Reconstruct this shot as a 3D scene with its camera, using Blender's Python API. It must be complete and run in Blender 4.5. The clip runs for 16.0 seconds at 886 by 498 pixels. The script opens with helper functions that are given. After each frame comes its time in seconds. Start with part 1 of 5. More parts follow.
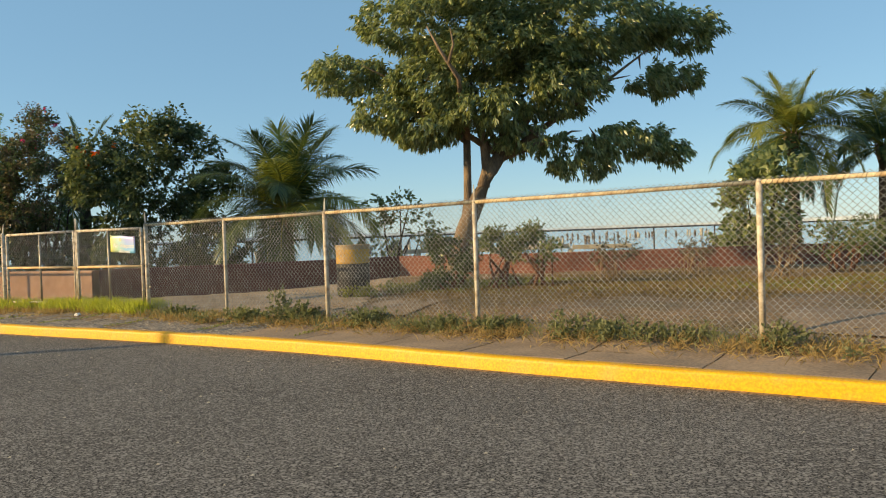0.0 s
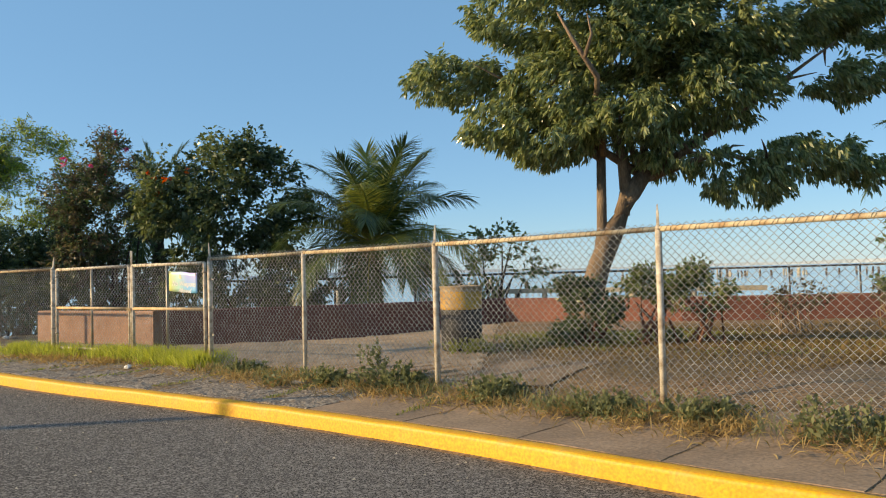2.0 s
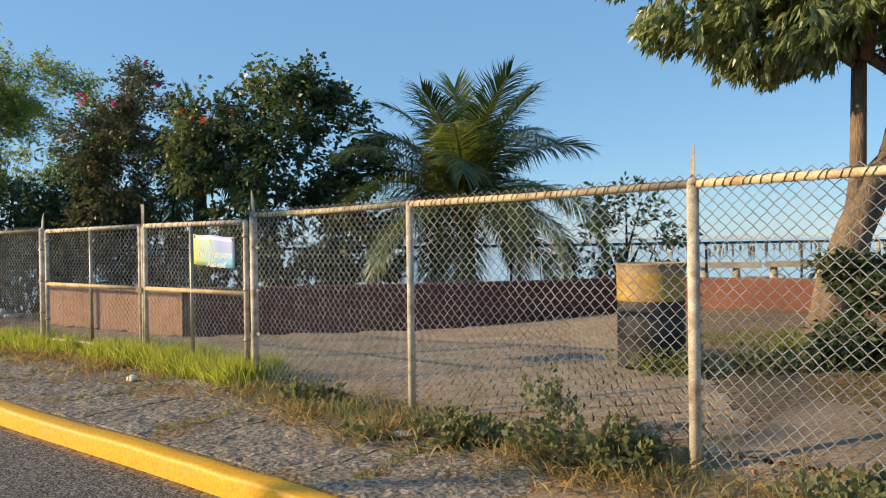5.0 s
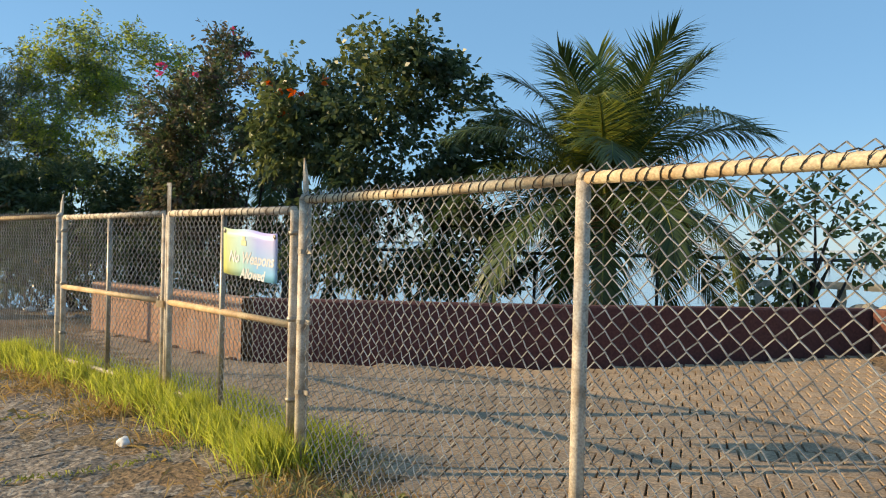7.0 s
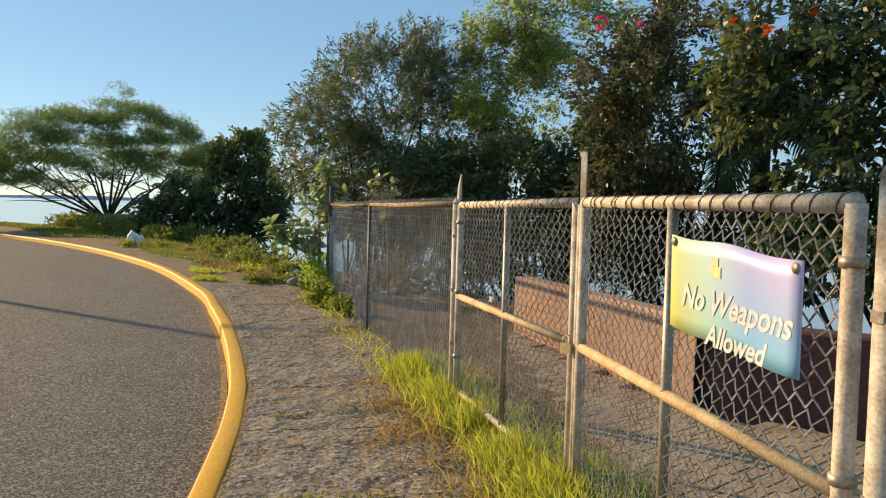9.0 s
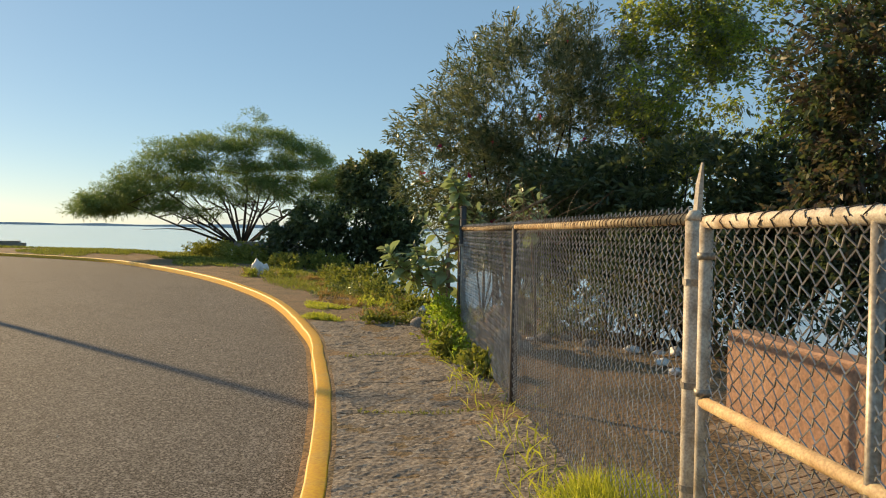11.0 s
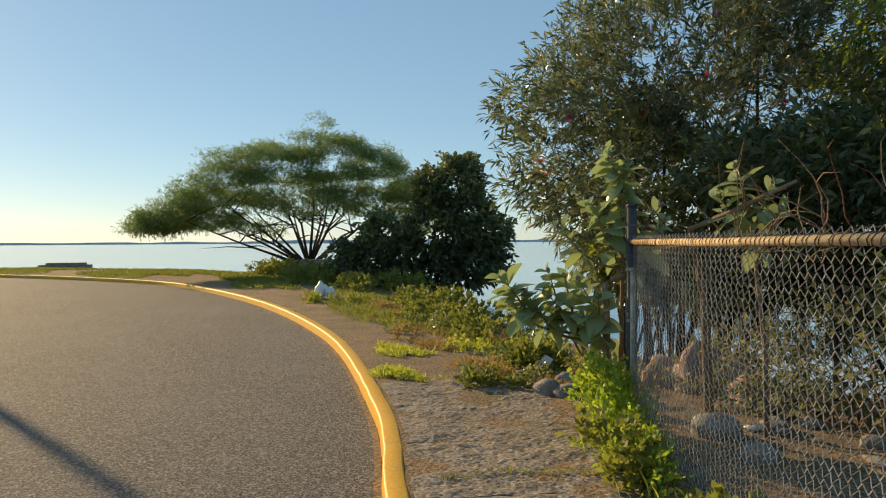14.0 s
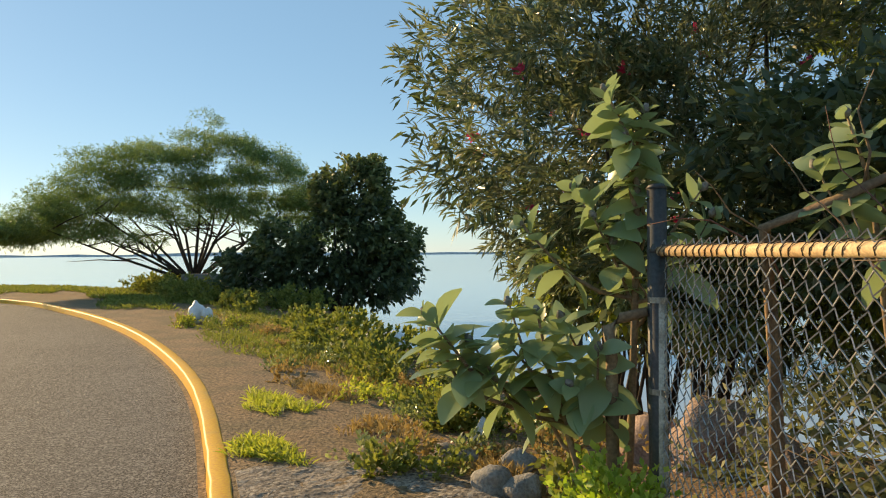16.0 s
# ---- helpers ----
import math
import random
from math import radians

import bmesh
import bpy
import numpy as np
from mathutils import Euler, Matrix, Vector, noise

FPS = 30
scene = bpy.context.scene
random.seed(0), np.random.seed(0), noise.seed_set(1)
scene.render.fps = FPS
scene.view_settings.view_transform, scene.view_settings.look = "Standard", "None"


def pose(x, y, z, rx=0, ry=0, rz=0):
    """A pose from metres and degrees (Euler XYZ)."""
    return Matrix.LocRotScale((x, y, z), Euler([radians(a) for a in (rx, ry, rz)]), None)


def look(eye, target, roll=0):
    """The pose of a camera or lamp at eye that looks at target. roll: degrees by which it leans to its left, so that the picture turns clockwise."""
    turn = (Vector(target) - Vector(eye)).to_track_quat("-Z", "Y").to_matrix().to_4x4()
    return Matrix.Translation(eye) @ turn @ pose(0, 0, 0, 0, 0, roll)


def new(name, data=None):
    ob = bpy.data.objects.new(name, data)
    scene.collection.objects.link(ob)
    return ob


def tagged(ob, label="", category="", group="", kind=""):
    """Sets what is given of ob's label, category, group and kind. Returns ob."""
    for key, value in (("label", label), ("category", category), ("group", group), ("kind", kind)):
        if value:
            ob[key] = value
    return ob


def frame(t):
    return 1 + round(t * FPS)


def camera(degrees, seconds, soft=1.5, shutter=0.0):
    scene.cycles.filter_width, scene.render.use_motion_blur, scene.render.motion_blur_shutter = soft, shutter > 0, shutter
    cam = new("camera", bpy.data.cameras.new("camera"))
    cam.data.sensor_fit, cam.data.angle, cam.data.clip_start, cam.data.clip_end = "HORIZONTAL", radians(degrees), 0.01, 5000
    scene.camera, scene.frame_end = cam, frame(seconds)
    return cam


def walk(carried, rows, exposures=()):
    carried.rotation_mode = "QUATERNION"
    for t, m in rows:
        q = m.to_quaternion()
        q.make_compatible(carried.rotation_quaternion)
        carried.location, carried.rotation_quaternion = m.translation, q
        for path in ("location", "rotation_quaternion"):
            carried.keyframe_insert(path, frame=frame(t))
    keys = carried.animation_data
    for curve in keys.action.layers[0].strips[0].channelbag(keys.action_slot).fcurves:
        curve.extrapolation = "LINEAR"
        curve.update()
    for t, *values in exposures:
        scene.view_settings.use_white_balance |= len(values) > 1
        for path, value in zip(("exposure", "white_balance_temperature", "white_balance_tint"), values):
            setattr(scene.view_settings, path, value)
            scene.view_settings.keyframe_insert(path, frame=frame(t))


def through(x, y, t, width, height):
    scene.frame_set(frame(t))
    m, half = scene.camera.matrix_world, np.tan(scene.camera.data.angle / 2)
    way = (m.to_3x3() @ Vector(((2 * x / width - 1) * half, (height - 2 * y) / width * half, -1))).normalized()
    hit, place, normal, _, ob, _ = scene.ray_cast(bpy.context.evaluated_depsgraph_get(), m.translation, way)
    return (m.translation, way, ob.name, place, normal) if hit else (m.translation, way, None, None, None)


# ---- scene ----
cam = camera(58.3, 16.0, soft=1.1)
METRES, EYE = 22.0, 1.35
ROWS = [
    (0.0, 0.0, 0.0, 0.0, -0.04, -1.1, 2.0),
    (0.5, -0.0059, 0.0323, 0.0016, 1.11, 1.69, 1.0),
    (1.0, -0.0152, 0.0655, 0.0018, 2.74, 2.58, 0.8),
    (1.5, -0.0229, 0.0974, 0.002, 3.72, 2.31, 1.19),
    (2.0, -0.034, 0.128, 0.0023, 5.54, 1.71, 1.46),
    (2.5, -0.0443, 0.1587, 0.0026, 7.52, 1.02, 1.16),
    (3.0, -0.0565, 0.1878, 0.0024, 8.13, 0.37, 0.48),
    (5.5, -0.1111, 0.3382, 0.0032, 9.75, -0.49, 0.79),
    (6.0, -0.1199, 0.3695, 0.0038, 10.9, -0.33, 0.23),
    (6.5, -0.1279, 0.4013, 0.0047, 12.92, -0.22, -0.61),
    (7.0, -0.1367, 0.4316, 0.0047, 17.16, -0.4, -1.32),
    (7.5, -0.1481, 0.4602, 0.0065, 24.09, -0.9, -1.62),
    (8.0, -0.1609, 0.4875, 0.0115, 32.58, -1.43, -1.57),
    (8.5, -0.1802, 0.508, 0.011, 41.68, -2.19, -1.31),
    (9.0, -0.2005, 0.5308, 0.0107, 48.62, -2.93, -1.52),
    (11.5, -0.3242, 0.6102, 0.0096, 59.73, -0.71, -0.89),
    (12.0, -0.3505, 0.6224, 0.0094, 61.61, 0.01, -1.13),
    (12.5, -0.3807, 0.6347, 0.011, 63.18, 1.82, -1.43),
    (13.0, -0.4105, 0.6447, 0.0116, 64.02, 3.55, -0.77),
    (13.5, -0.4392, 0.6573, 0.0113, 64.32, 1.34, 0.12),
    (14.0, -0.4664, 0.6693, 0.0115, 63.6, -0.51, 0.36),
    (14.5, -0.4936, 0.6849, 0.0117, 61.42, -1.07, -0.26),
    (15.0, -0.52, 0.6995, 0.0121, 58.22, -0.56, -0.94),
    (15.5, -0.5456, 0.7149, 0.0125, 56.15, 0.17, -0.77),
    (16.0, -0.5751, 0.7291, 0.0109, 56.8, 0.35, 0.4),
]
walk(cam, [(t, pose(METRES * x, METRES * y, EYE + METRES * z, 90 + pitch, roll, yaw)) for t, x, y, z, yaw, pitch, roll in ROWS],
     [(0.0, 0.36, 8200, 3), (0.9, 0.36, 7600, 5), (5.5, 0.38, 7000, 6), (7.0, 0.43, 7100, 5), (9.0, 0.31, 7900, 8), (12.0, 0.13, 8700, 8), (14.5, 0.18, 8600, 7), (16.0, 0.38, 8500, 7)])

# ---- light ----
SUN_YAW, SUN_UP = 105.0, 18.5          # degrees left of +y, and above the horizon
world = bpy.data.worlds.new("sky")
scene.world = world
world.use_nodes = True
wn = world.node_tree.nodes
sky = wn.new("ShaderNodeTexSky")
sky.sky_type = "NISHITA"
sky.sun_disc = False
sky.sun_elevation, sky.sun_rotation = radians(SUN_UP), radians(-SUN_YAW)
sky.air_density, sky.dust_density, sky.ozone_density = 0.8, 0.10, 3.0
wn["Background"].inputs["Strength"].default_value = 0.134
tone = wn.new("ShaderNodeHueSaturation")
tone.inputs["Saturation"].default_value = 1.05
world.node_tree.links.new(sky.outputs["Color"], tone.inputs["Color"])
haze = wn.new("ShaderNodeMix")             # thin even haze over the whole sky
haze.data_type = "RGBA"
haze.inputs["Factor"].default_value = 0.55
haze.inputs["B"].default_value = (1.35, 2.9, 5.2, 1)
world.node_tree.links.new(tone.outputs["Color"], haze.inputs["A"])
world.node_tree.links.new(haze.outputs["Result"], wn["Background"].inputs["Color"])
sun = new("sun", bpy.data.lights.new("sun", "SUN"))
sun.data.energy, sun.data.angle, sun.data.color = 5.0, radians(0.6), (1.0, 0.77, 0.49)
up = math.tan(radians(SUN_UP))
sun.matrix_world = look((0, 0, 0), (math.sin(radians(SUN_YAW)), -math.cos(radians(SUN_YAW)), -up))


# ---- materials ----
def mat(name, col, col2=None, scale=3.0, fine=40.0, rough=0.85, bump=0.3, metal=0.0, spec=0.5, stretch=(1, 1, 1), mid=0.5, speck=0.25, dist=0.01, con=0.17):
    """A node material with two scales of variation in object space and a fine relief."""
    m = bpy.data.materials.new(name)
    m.use_nodes = True
    n, l = m.node_tree.nodes, m.node_tree.links
    p = n["Principled BSDF"]
    p.inputs["Roughness"].default_value, p.inputs["Metallic"].default_value = rough, metal
    p.inputs["Specular IOR Level"].default_value = spec
    co = n.new("ShaderNodeNewGeometry")
    mp = n.new("ShaderNodeMapping")
    mp.inputs["Scale"].default_value = stretch
    if stretch == (1, 1, 1):
        mp.inputs["Rotation"].default_value = (0.37, 0.53, 0.71)
    l.new(co.outputs["Position"], mp.inputs["Vector"])
    a = n.new("ShaderNodeTexNoise")
    a.inputs["Scale"].default_value, a.inputs["Detail"].default_value = scale, 5
    b = n.new("ShaderNodeTexNoise")
    b.inputs["Scale"].default_value, b.inputs["Detail"].default_value = fine, 4
    l.new(mp.outputs[0], a.inputs["Vector"]), l.new(mp.outputs[0], b.inputs["Vector"])
    r = n.new("ShaderNodeValToRGB")
    r.color_ramp.elements[0].position, r.color_ramp.elements[1].position = mid - 0.15, mid + 0.15
    r.color_ramp.elements[0].color = (*col, 1)
    r.color_ramp.elements[1].color = (*(col2 or [c * 0.75 for c in col]), 1)
    l.new(a.outputs["Fac"], r.inputs[0])
    mx = n.new("ShaderNodeMix")
    mx.data_type, mx.blend_type = "RGBA", "OVERLAY"
    mx.inputs["Factor"].default_value = speck
    fr = n.new("ShaderNodeMapRange")
    fr.inputs["From Min"].default_value, fr.inputs["From Max"].default_value = 0.5 - con, 0.5 + con
    l.new(b.outputs["Fac"], fr.inputs["Value"])
    l.new(r.outputs[0], mx.inputs["A"]), l.new(fr.outputs[0], mx.inputs["B"])
    l.new(mx.outputs["Result"], p.inputs["Base Color"])
    bp = n.new("ShaderNodeBump")
    bp.inputs["Strength"].default_value, bp.inputs["Distance"].default_value = bump, dist
    l.new(b.outputs["Fac"], bp.inputs["Height"]), l.new(bp.outputs[0], p.inputs["Normal"])
    m["mix"] = mx.name
    return m


def leaf_mat(name, col, col2, through=0.35, rough=0.45, spec=0.4):
    m = bpy.data.materials.new(name)
    m.use_nodes = True
    n, l = m.node_tree.nodes, m.node_tree.links
    p = n["Principled BSDF"]
    p.inputs["Roughness"].default_value, p.inputs["Specular IOR Level"].default_value = rough, spec
    g = n.new("ShaderNodeNewGeometry")
    r = n.new("ShaderNodeValToRGB")
    r.color_ramp.elements[0].color, r.color_ramp.elements[1].color = (*col, 1), (*col2, 1)
    l.new(g.outputs["Random Per Island"], r.inputs[0])
    t = n.new("ShaderNodeBsdfTranslucent")
    hs = n.new("ShaderNodeHueSaturation")
    hs.inputs["Saturation"].default_value, hs.inputs["Value"].default_value = 1.1, 1.3
    l.new(r.outputs[0], p.inputs["Base Color"]), l.new(r.outputs[0], hs.inputs["Color"]), l.new(hs.outputs[0], t.inputs["Color"])
    mx = n.new("ShaderNodeMixShader")
    mx.inputs[0].default_value = through
    l.new(p.outputs[0], mx.inputs[1]), l.new(t.outputs[0], mx.inputs[2])
    l.new(mx.outputs[0], n["Material Output"].inputs["Surface"])
    return m


ASPHALT = mat("asphalt", (0.09, 0.081, 0.072), (0.114, 0.103, 0.092), 0.6, 85, 0.9, 0.3, spec=0.2, speck=0.8, dist=0.006, con=0.07)


def flecks(m, scale, share, col):
    """Scatters small stone chips of another shade over a material."""
    n, l = m.node_tree.nodes, m.node_tree.links
    g, v, s = n.new("ShaderNodeNewGeometry"), n.new("ShaderNodeTexVoronoi"), n.new("ShaderNodeSeparateColor")
    v.inputs["Scale"].default_value = scale
    c = n.new("ShaderNodeMapRange")
    c.inputs["From Min"].default_value, c.inputs["From Max"].default_value = 1 - share, 1 - share * 0.5
    k = n.new("ShaderNodeMix")
    k.data_type = "RGBA"
    k.inputs["B"].default_value = (*col, 1)
    l.new(g.outputs["Position"], v.inputs["Vector"]), l.new(v.outputs["Color"], s.inputs["Color"]), l.new(s.outputs["Red"], c.inputs["Value"]), l.new(c.outputs[0], k.inputs["Factor"])
    l.new(n[m["mix"]].outputs["Result"], k.inputs["A"]), l.new(k.outputs["Result"], n["Principled BSDF"].inputs["Base Color"])


flecks(ASPHALT, 66, 0.28, (0.27, 0.246, 0.218))
EARTH = mat("dry_earth", (0.265, 0.16, 0.083), (0.175, 0.12, 0.06), 1.3, 30, 0.95, 0.8, speck=0.6, dist=0.03)
CONCRETE = mat("old_concrete", (0.325, 0.226, 0.145), (0.23, 0.16, 0.103), 1.8, 34, 0.92, 0.35, speck=0.22, dist=0.015)
YELLOW = mat("kerb_paint", (0.74, 0.375, 0.007), (0.62, 0.36, 0.06), 3.0, 45, 0.55, 0.3, spec=0.5, speck=0.2, mid=0.66, dist=0.004)
ROUGHCONC = mat("eroded_concrete", (0.25, 0.2, 0.152), (0.15, 0.12, 0.092), 2.6, 38, 0.95, 0.7, speck=0.65, dist=0.015)
flecks(ROUGHCONC, 40, 0.22, (0.36, 0.305, 0.24))
PAVER = mat("clay_paver", (0.48, 0.34, 0.215), (0.34, 0.24, 0.15), 2.5, 60, 0.9, 0.1, speck=0.4, dist=0.004)
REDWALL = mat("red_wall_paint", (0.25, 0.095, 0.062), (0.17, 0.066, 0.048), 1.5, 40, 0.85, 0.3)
# red wall paint darkened to maroon: the plaza wall's shade is in the colour
SHADED_RED = mat("shaded_red_wall_paint", (0.125, 0.045, 0.04), (0.09, 0.034, 0.032), 1.5, 40, 0.85, 0.3)
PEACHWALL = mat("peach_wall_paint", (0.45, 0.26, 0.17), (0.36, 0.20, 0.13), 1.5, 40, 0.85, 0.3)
STEEL = mat("galvanised_steel", (0.40, 0.36, 0.30), (0.30, 0.26, 0.21), 6, 90, 0.5, 0.2, 0.6, dist=0.002)
CREAM = mat("cream_pipe_paint", (0.60, 0.52, 0.41), (0.26, 0.18, 0.11), 11, 120, 0.6, 0.4, mid=0.57, dist=0.002)
PALERAIL = mat("flaking_rail_paint", (0.57, 0.47, 0.31), (0.37, 0.21, 0.085), 8, 110, 0.65, 0.5, mid=0.6, dist=0.002)
RUST = mat("rusty_pipe", (0.62, 0.45, 0.25), (0.42, 0.24, 0.11), 9, 110, 0.7, 0.5, mid=0.56, dist=0.002)
WIRE = mat("fence_wire", (0.43, 0.43, 0.42), (0.22, 0.21, 0.2), 8, 100, 0.42, 0.1, 0.4)
TIE = mat("rusty_tie_wire", (0.075, 0.058, 0.045), (0.12, 0.08, 0.05), 8, 80, 0.7, 0.2)
DARKPIPE = mat("dark_pipe", (0.05, 0.06, 0.06), (0.08, 0.06, 0.05), 8, 80, 0.6, 0.2, dist=0.002)
BARK = mat("bark", (0.26, 0.18, 0.115), (0.15, 0.105, 0.07), 8, 50, 0.95, 0.9, stretch=(1, 1, 0.3), dist=0.02)
DARKBARK = mat("dark_bark", (0.07, 0.055, 0.04), (0.045, 0.035, 0.028), 8, 50, 0.95, 0.8, stretch=(1, 1, 0.3), dist=0.02)
STONE = mat("grey_stone", (0.30, 0.27, 0.23), (0.20, 0.18, 0.15), 5, 60, 0.9, 0.6, dist=0.02)
PALECONC = mat("pale_concrete", (0.52, 0.455, 0.34), (0.36, 0.31, 0.23), 3, 60, 0.9, 0.6, dist=0.02)
PINKCONC = mat("pinkish_concrete", (0.42, 0.29, 0.23), (0.30, 0.21, 0.17), 3, 50, 0.9, 0.7, dist=0.02)
WHITE = mat("white_plastic", (0.75, 0.74, 0.72), (0.62, 0.61, 0.6), 6, 60, 0.5, 0.3)
BLACK = mat("black_paint", (0.025, 0.024, 0.024), (0.045, 0.04, 0.035), 5, 60, 0.65, 0.3)
DRUMYEL = mat("drum_yellow", (0.60, 0.33, 0.03), (0.30, 0.18, 0.07), 3.2, 50, 0.6, 0.3)
EMBLEM = mat("emblem_yellow", (0.72, 0.68, 0.36), (0.68, 0.62, 0.33), 4, 40, 0.5, 0.1)
DRUMTAN = mat("drum_tan", (0.40, 0.29, 0.17), (0.28, 0.19, 0.1), 6, 50, 0.7, 0.3)
SAND = mat("sand", (0.50, 0.42, 0.30), (0.40, 0.33, 0.22), 2, 60, 0.95, 0.5, dist=0.02)
WOOD = mat("weathered_wood", (0.14, 0.11, 0.085), (0.09, 0.07, 0.055), 8, 50, 0.95, 0.6, stretch=(1, 1, 0.2))
# distance haze over the coast is put into this pale blue-grey colour
HAZY_LAND = mat("hazy_land", (0.55, 0.60, 0.63), (0.48, 0.54, 0.58), 0.01, 0.1, 1.0, 0.0)
TWIG = mat("dry_twig", (0.32, 0.22, 0.13), (0.2, 0.13, 0.08), 8, 60, 0.9, 0.3)
REDTWIG = mat("reddish_stem", (0.24, 0.10, 0.06), (0.15, 0.07, 0.045), 8, 60, 0.9, 0.3)
L_TREE = leaf_mat("tree_leaf", (0.10, 0.145, 0.055), (0.36, 0.385, 0.16), 0.4, 0.3, 0.8)
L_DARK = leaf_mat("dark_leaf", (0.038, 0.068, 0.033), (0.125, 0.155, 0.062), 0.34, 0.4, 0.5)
L_BRONZE = leaf_mat("bronze_leaf", (0.10, 0.072, 0.06), (0.17, 0.155, 0.075), 0.35)
L_LIGHT = leaf_mat("light_leaf", (0.19, 0.26, 0.055), (0.42, 0.45, 0.11), 0.6)
L_OLE = leaf_mat("oleander_leaf", (0.09, 0.13, 0.065), (0.24, 0.25, 0.13), 0.42, 0.3, 0.75)
L_ACACIA = leaf_mat("acacia_leaf", (0.10, 0.165, 0.06), (0.23, 0.31, 0.11), 0.5)
L_MILK = leaf_mat("milkweed_leaf", (0.12, 0.21, 0.075), (0.42, 0.49, 0.26), 0.36, 0.32, 0.7)
L_PALM = leaf_mat("palm_leaf", (0.036, 0.07, 0.025), (0.11, 0.15, 0.045), 0.28, 0.4, 0.5)
L_GOLD = leaf_mat("golden_frond", (0.14, 0.18, 0.04), (0.28, 0.28, 0.07), 0.4)
L_WEED = leaf_mat("weed_leaf", (0.14, 0.175, 0.04), (0.29, 0.295, 0.08), 0.45, 0.6)
L_SCRUB = leaf_mat("scrub_leaf", (0.11, 0.13, 0.055), (0.27, 0.27, 0.13), 0.4, 0.6)
L_GRASS = leaf_mat("green_grass", (0.27, 0.32, 0.055), (0.54, 0.54, 0.13), 0.5, 0.6)
L_DRY = leaf_mat("dry_grass", (0.29, 0.195, 0.075), (0.44, 0.32, 0.14), 0.35, 0.7)
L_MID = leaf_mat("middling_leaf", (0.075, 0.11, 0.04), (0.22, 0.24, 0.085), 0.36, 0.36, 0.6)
L_LAWN = leaf_mat("lawn_blade", (0.15, 0.10, 0.04), (0.27, 0.185, 0.075), 0.3, 0.8)
L_LIME = leaf_mat("lime_leaf", (0.21, 0.32, 0.05), (0.44, 0.54, 0.12), 0.5, 0.5)
PETAL = leaf_mat("pink_petal", (0.50, 0.05, 0.13), (0.65, 0.12, 0.22), 0.4)
ORANGE = leaf_mat("orange_petal", (0.6, 0.10, 0.02), (0.7, 0.16, 0.03), 0.3)


# ---- building helpers ----
def mesh_of(name, verts, faces, material, smooth=False):
    me = bpy.data.meshes.new(name)
    me.from_pydata([tuple(v) for v in verts], [], faces)
    me.materials.append(material)
    if smooth:
        me.polygons.foreach_set("use_smooth", [True] * len(me.polygons))
    me.update()
    return me


def part(name, data, parent, label="", at=None, kind=""):
    """Links a mesh as ONE object under a thing or a part."""
    ob = new(name, data)
    if at is not None:
        ob.matrix_basis = at
    ob.parent = parent
    if label:
        ob["label"] = label
    if kind:
        ob["kind"] = kind
    return ob


def thing(name, label, category, group="", at=(0, 0, 0), kind="", turn=0.0):
    e = new(name)
    e.empty_display_size = 0.2
    e.matrix_basis = pose(*at, 0, 0, turn)
    return tagged(e, label, category, group, kind)


class Build:
    """Collects vertices and faces for one mesh."""
    def __init__(self):
        self.v, self.f = [], []

    def tube(self, pts, radii, sides=6, cap=True):
        pts = [Vector(p) for p in pts]
        if not isinstance(radii, (list, tuple)):
            radii = [radii] * len(pts)
        base = len(self.v)
        ref = Vector((0.31, 0.17, 0.93))
        for i, p in enumerate(pts):
            d = (pts[min(i + 1, len(pts) - 1)] - pts[max(i - 1, 0)]).normalized()
            if abs(d.dot(ref)) > 0.97:
                u = d.cross(Vector((1, 0, 0))).normalized()
            else:
                u = d.cross(ref).normalized()
            w = d.cross(u)
            for k in range(sides):
                a = 2 * math.pi * k / sides
                self.v.append(p + (u * math.cos(a) + w * math.sin(a)) * radii[i])
        for i in range(len(pts) - 1):
            for k in range(sides):
                a, b = base + i * sides + k, base + i * sides + (k + 1) % sides
                self.f.append((a, b, b + sides, a + sides))
        if cap:
            self.f.append(tuple(base + k for k in reversed(range(sides))))
            e = base + (len(pts) - 1) * sides
            self.f.append(tuple(e + k for k in range(sides)))
        return self

    def box(self, lo, hi, m=None):
        base = len(self.v)
        for z in (lo[2], hi[2]):
            for x, y in ((lo[0], lo[1]), (hi[0], lo[1]), (hi[0], hi[1]), (lo[0], hi[1])):
                p = Vector((x, y, z))
                self.v.append(m @ p if m else p)
        for q in ((3, 2, 1, 0), (4, 5, 6, 7), (0, 1, 5, 4), (1, 2, 6, 5), (2, 3, 7, 6), (3, 0, 4, 7)):
            self.f.append(tuple(base + k for k in q))
        return self

    def done(self, name, material, smooth=True):
        return mesh_of(name, self.v, self.f, material, smooth)


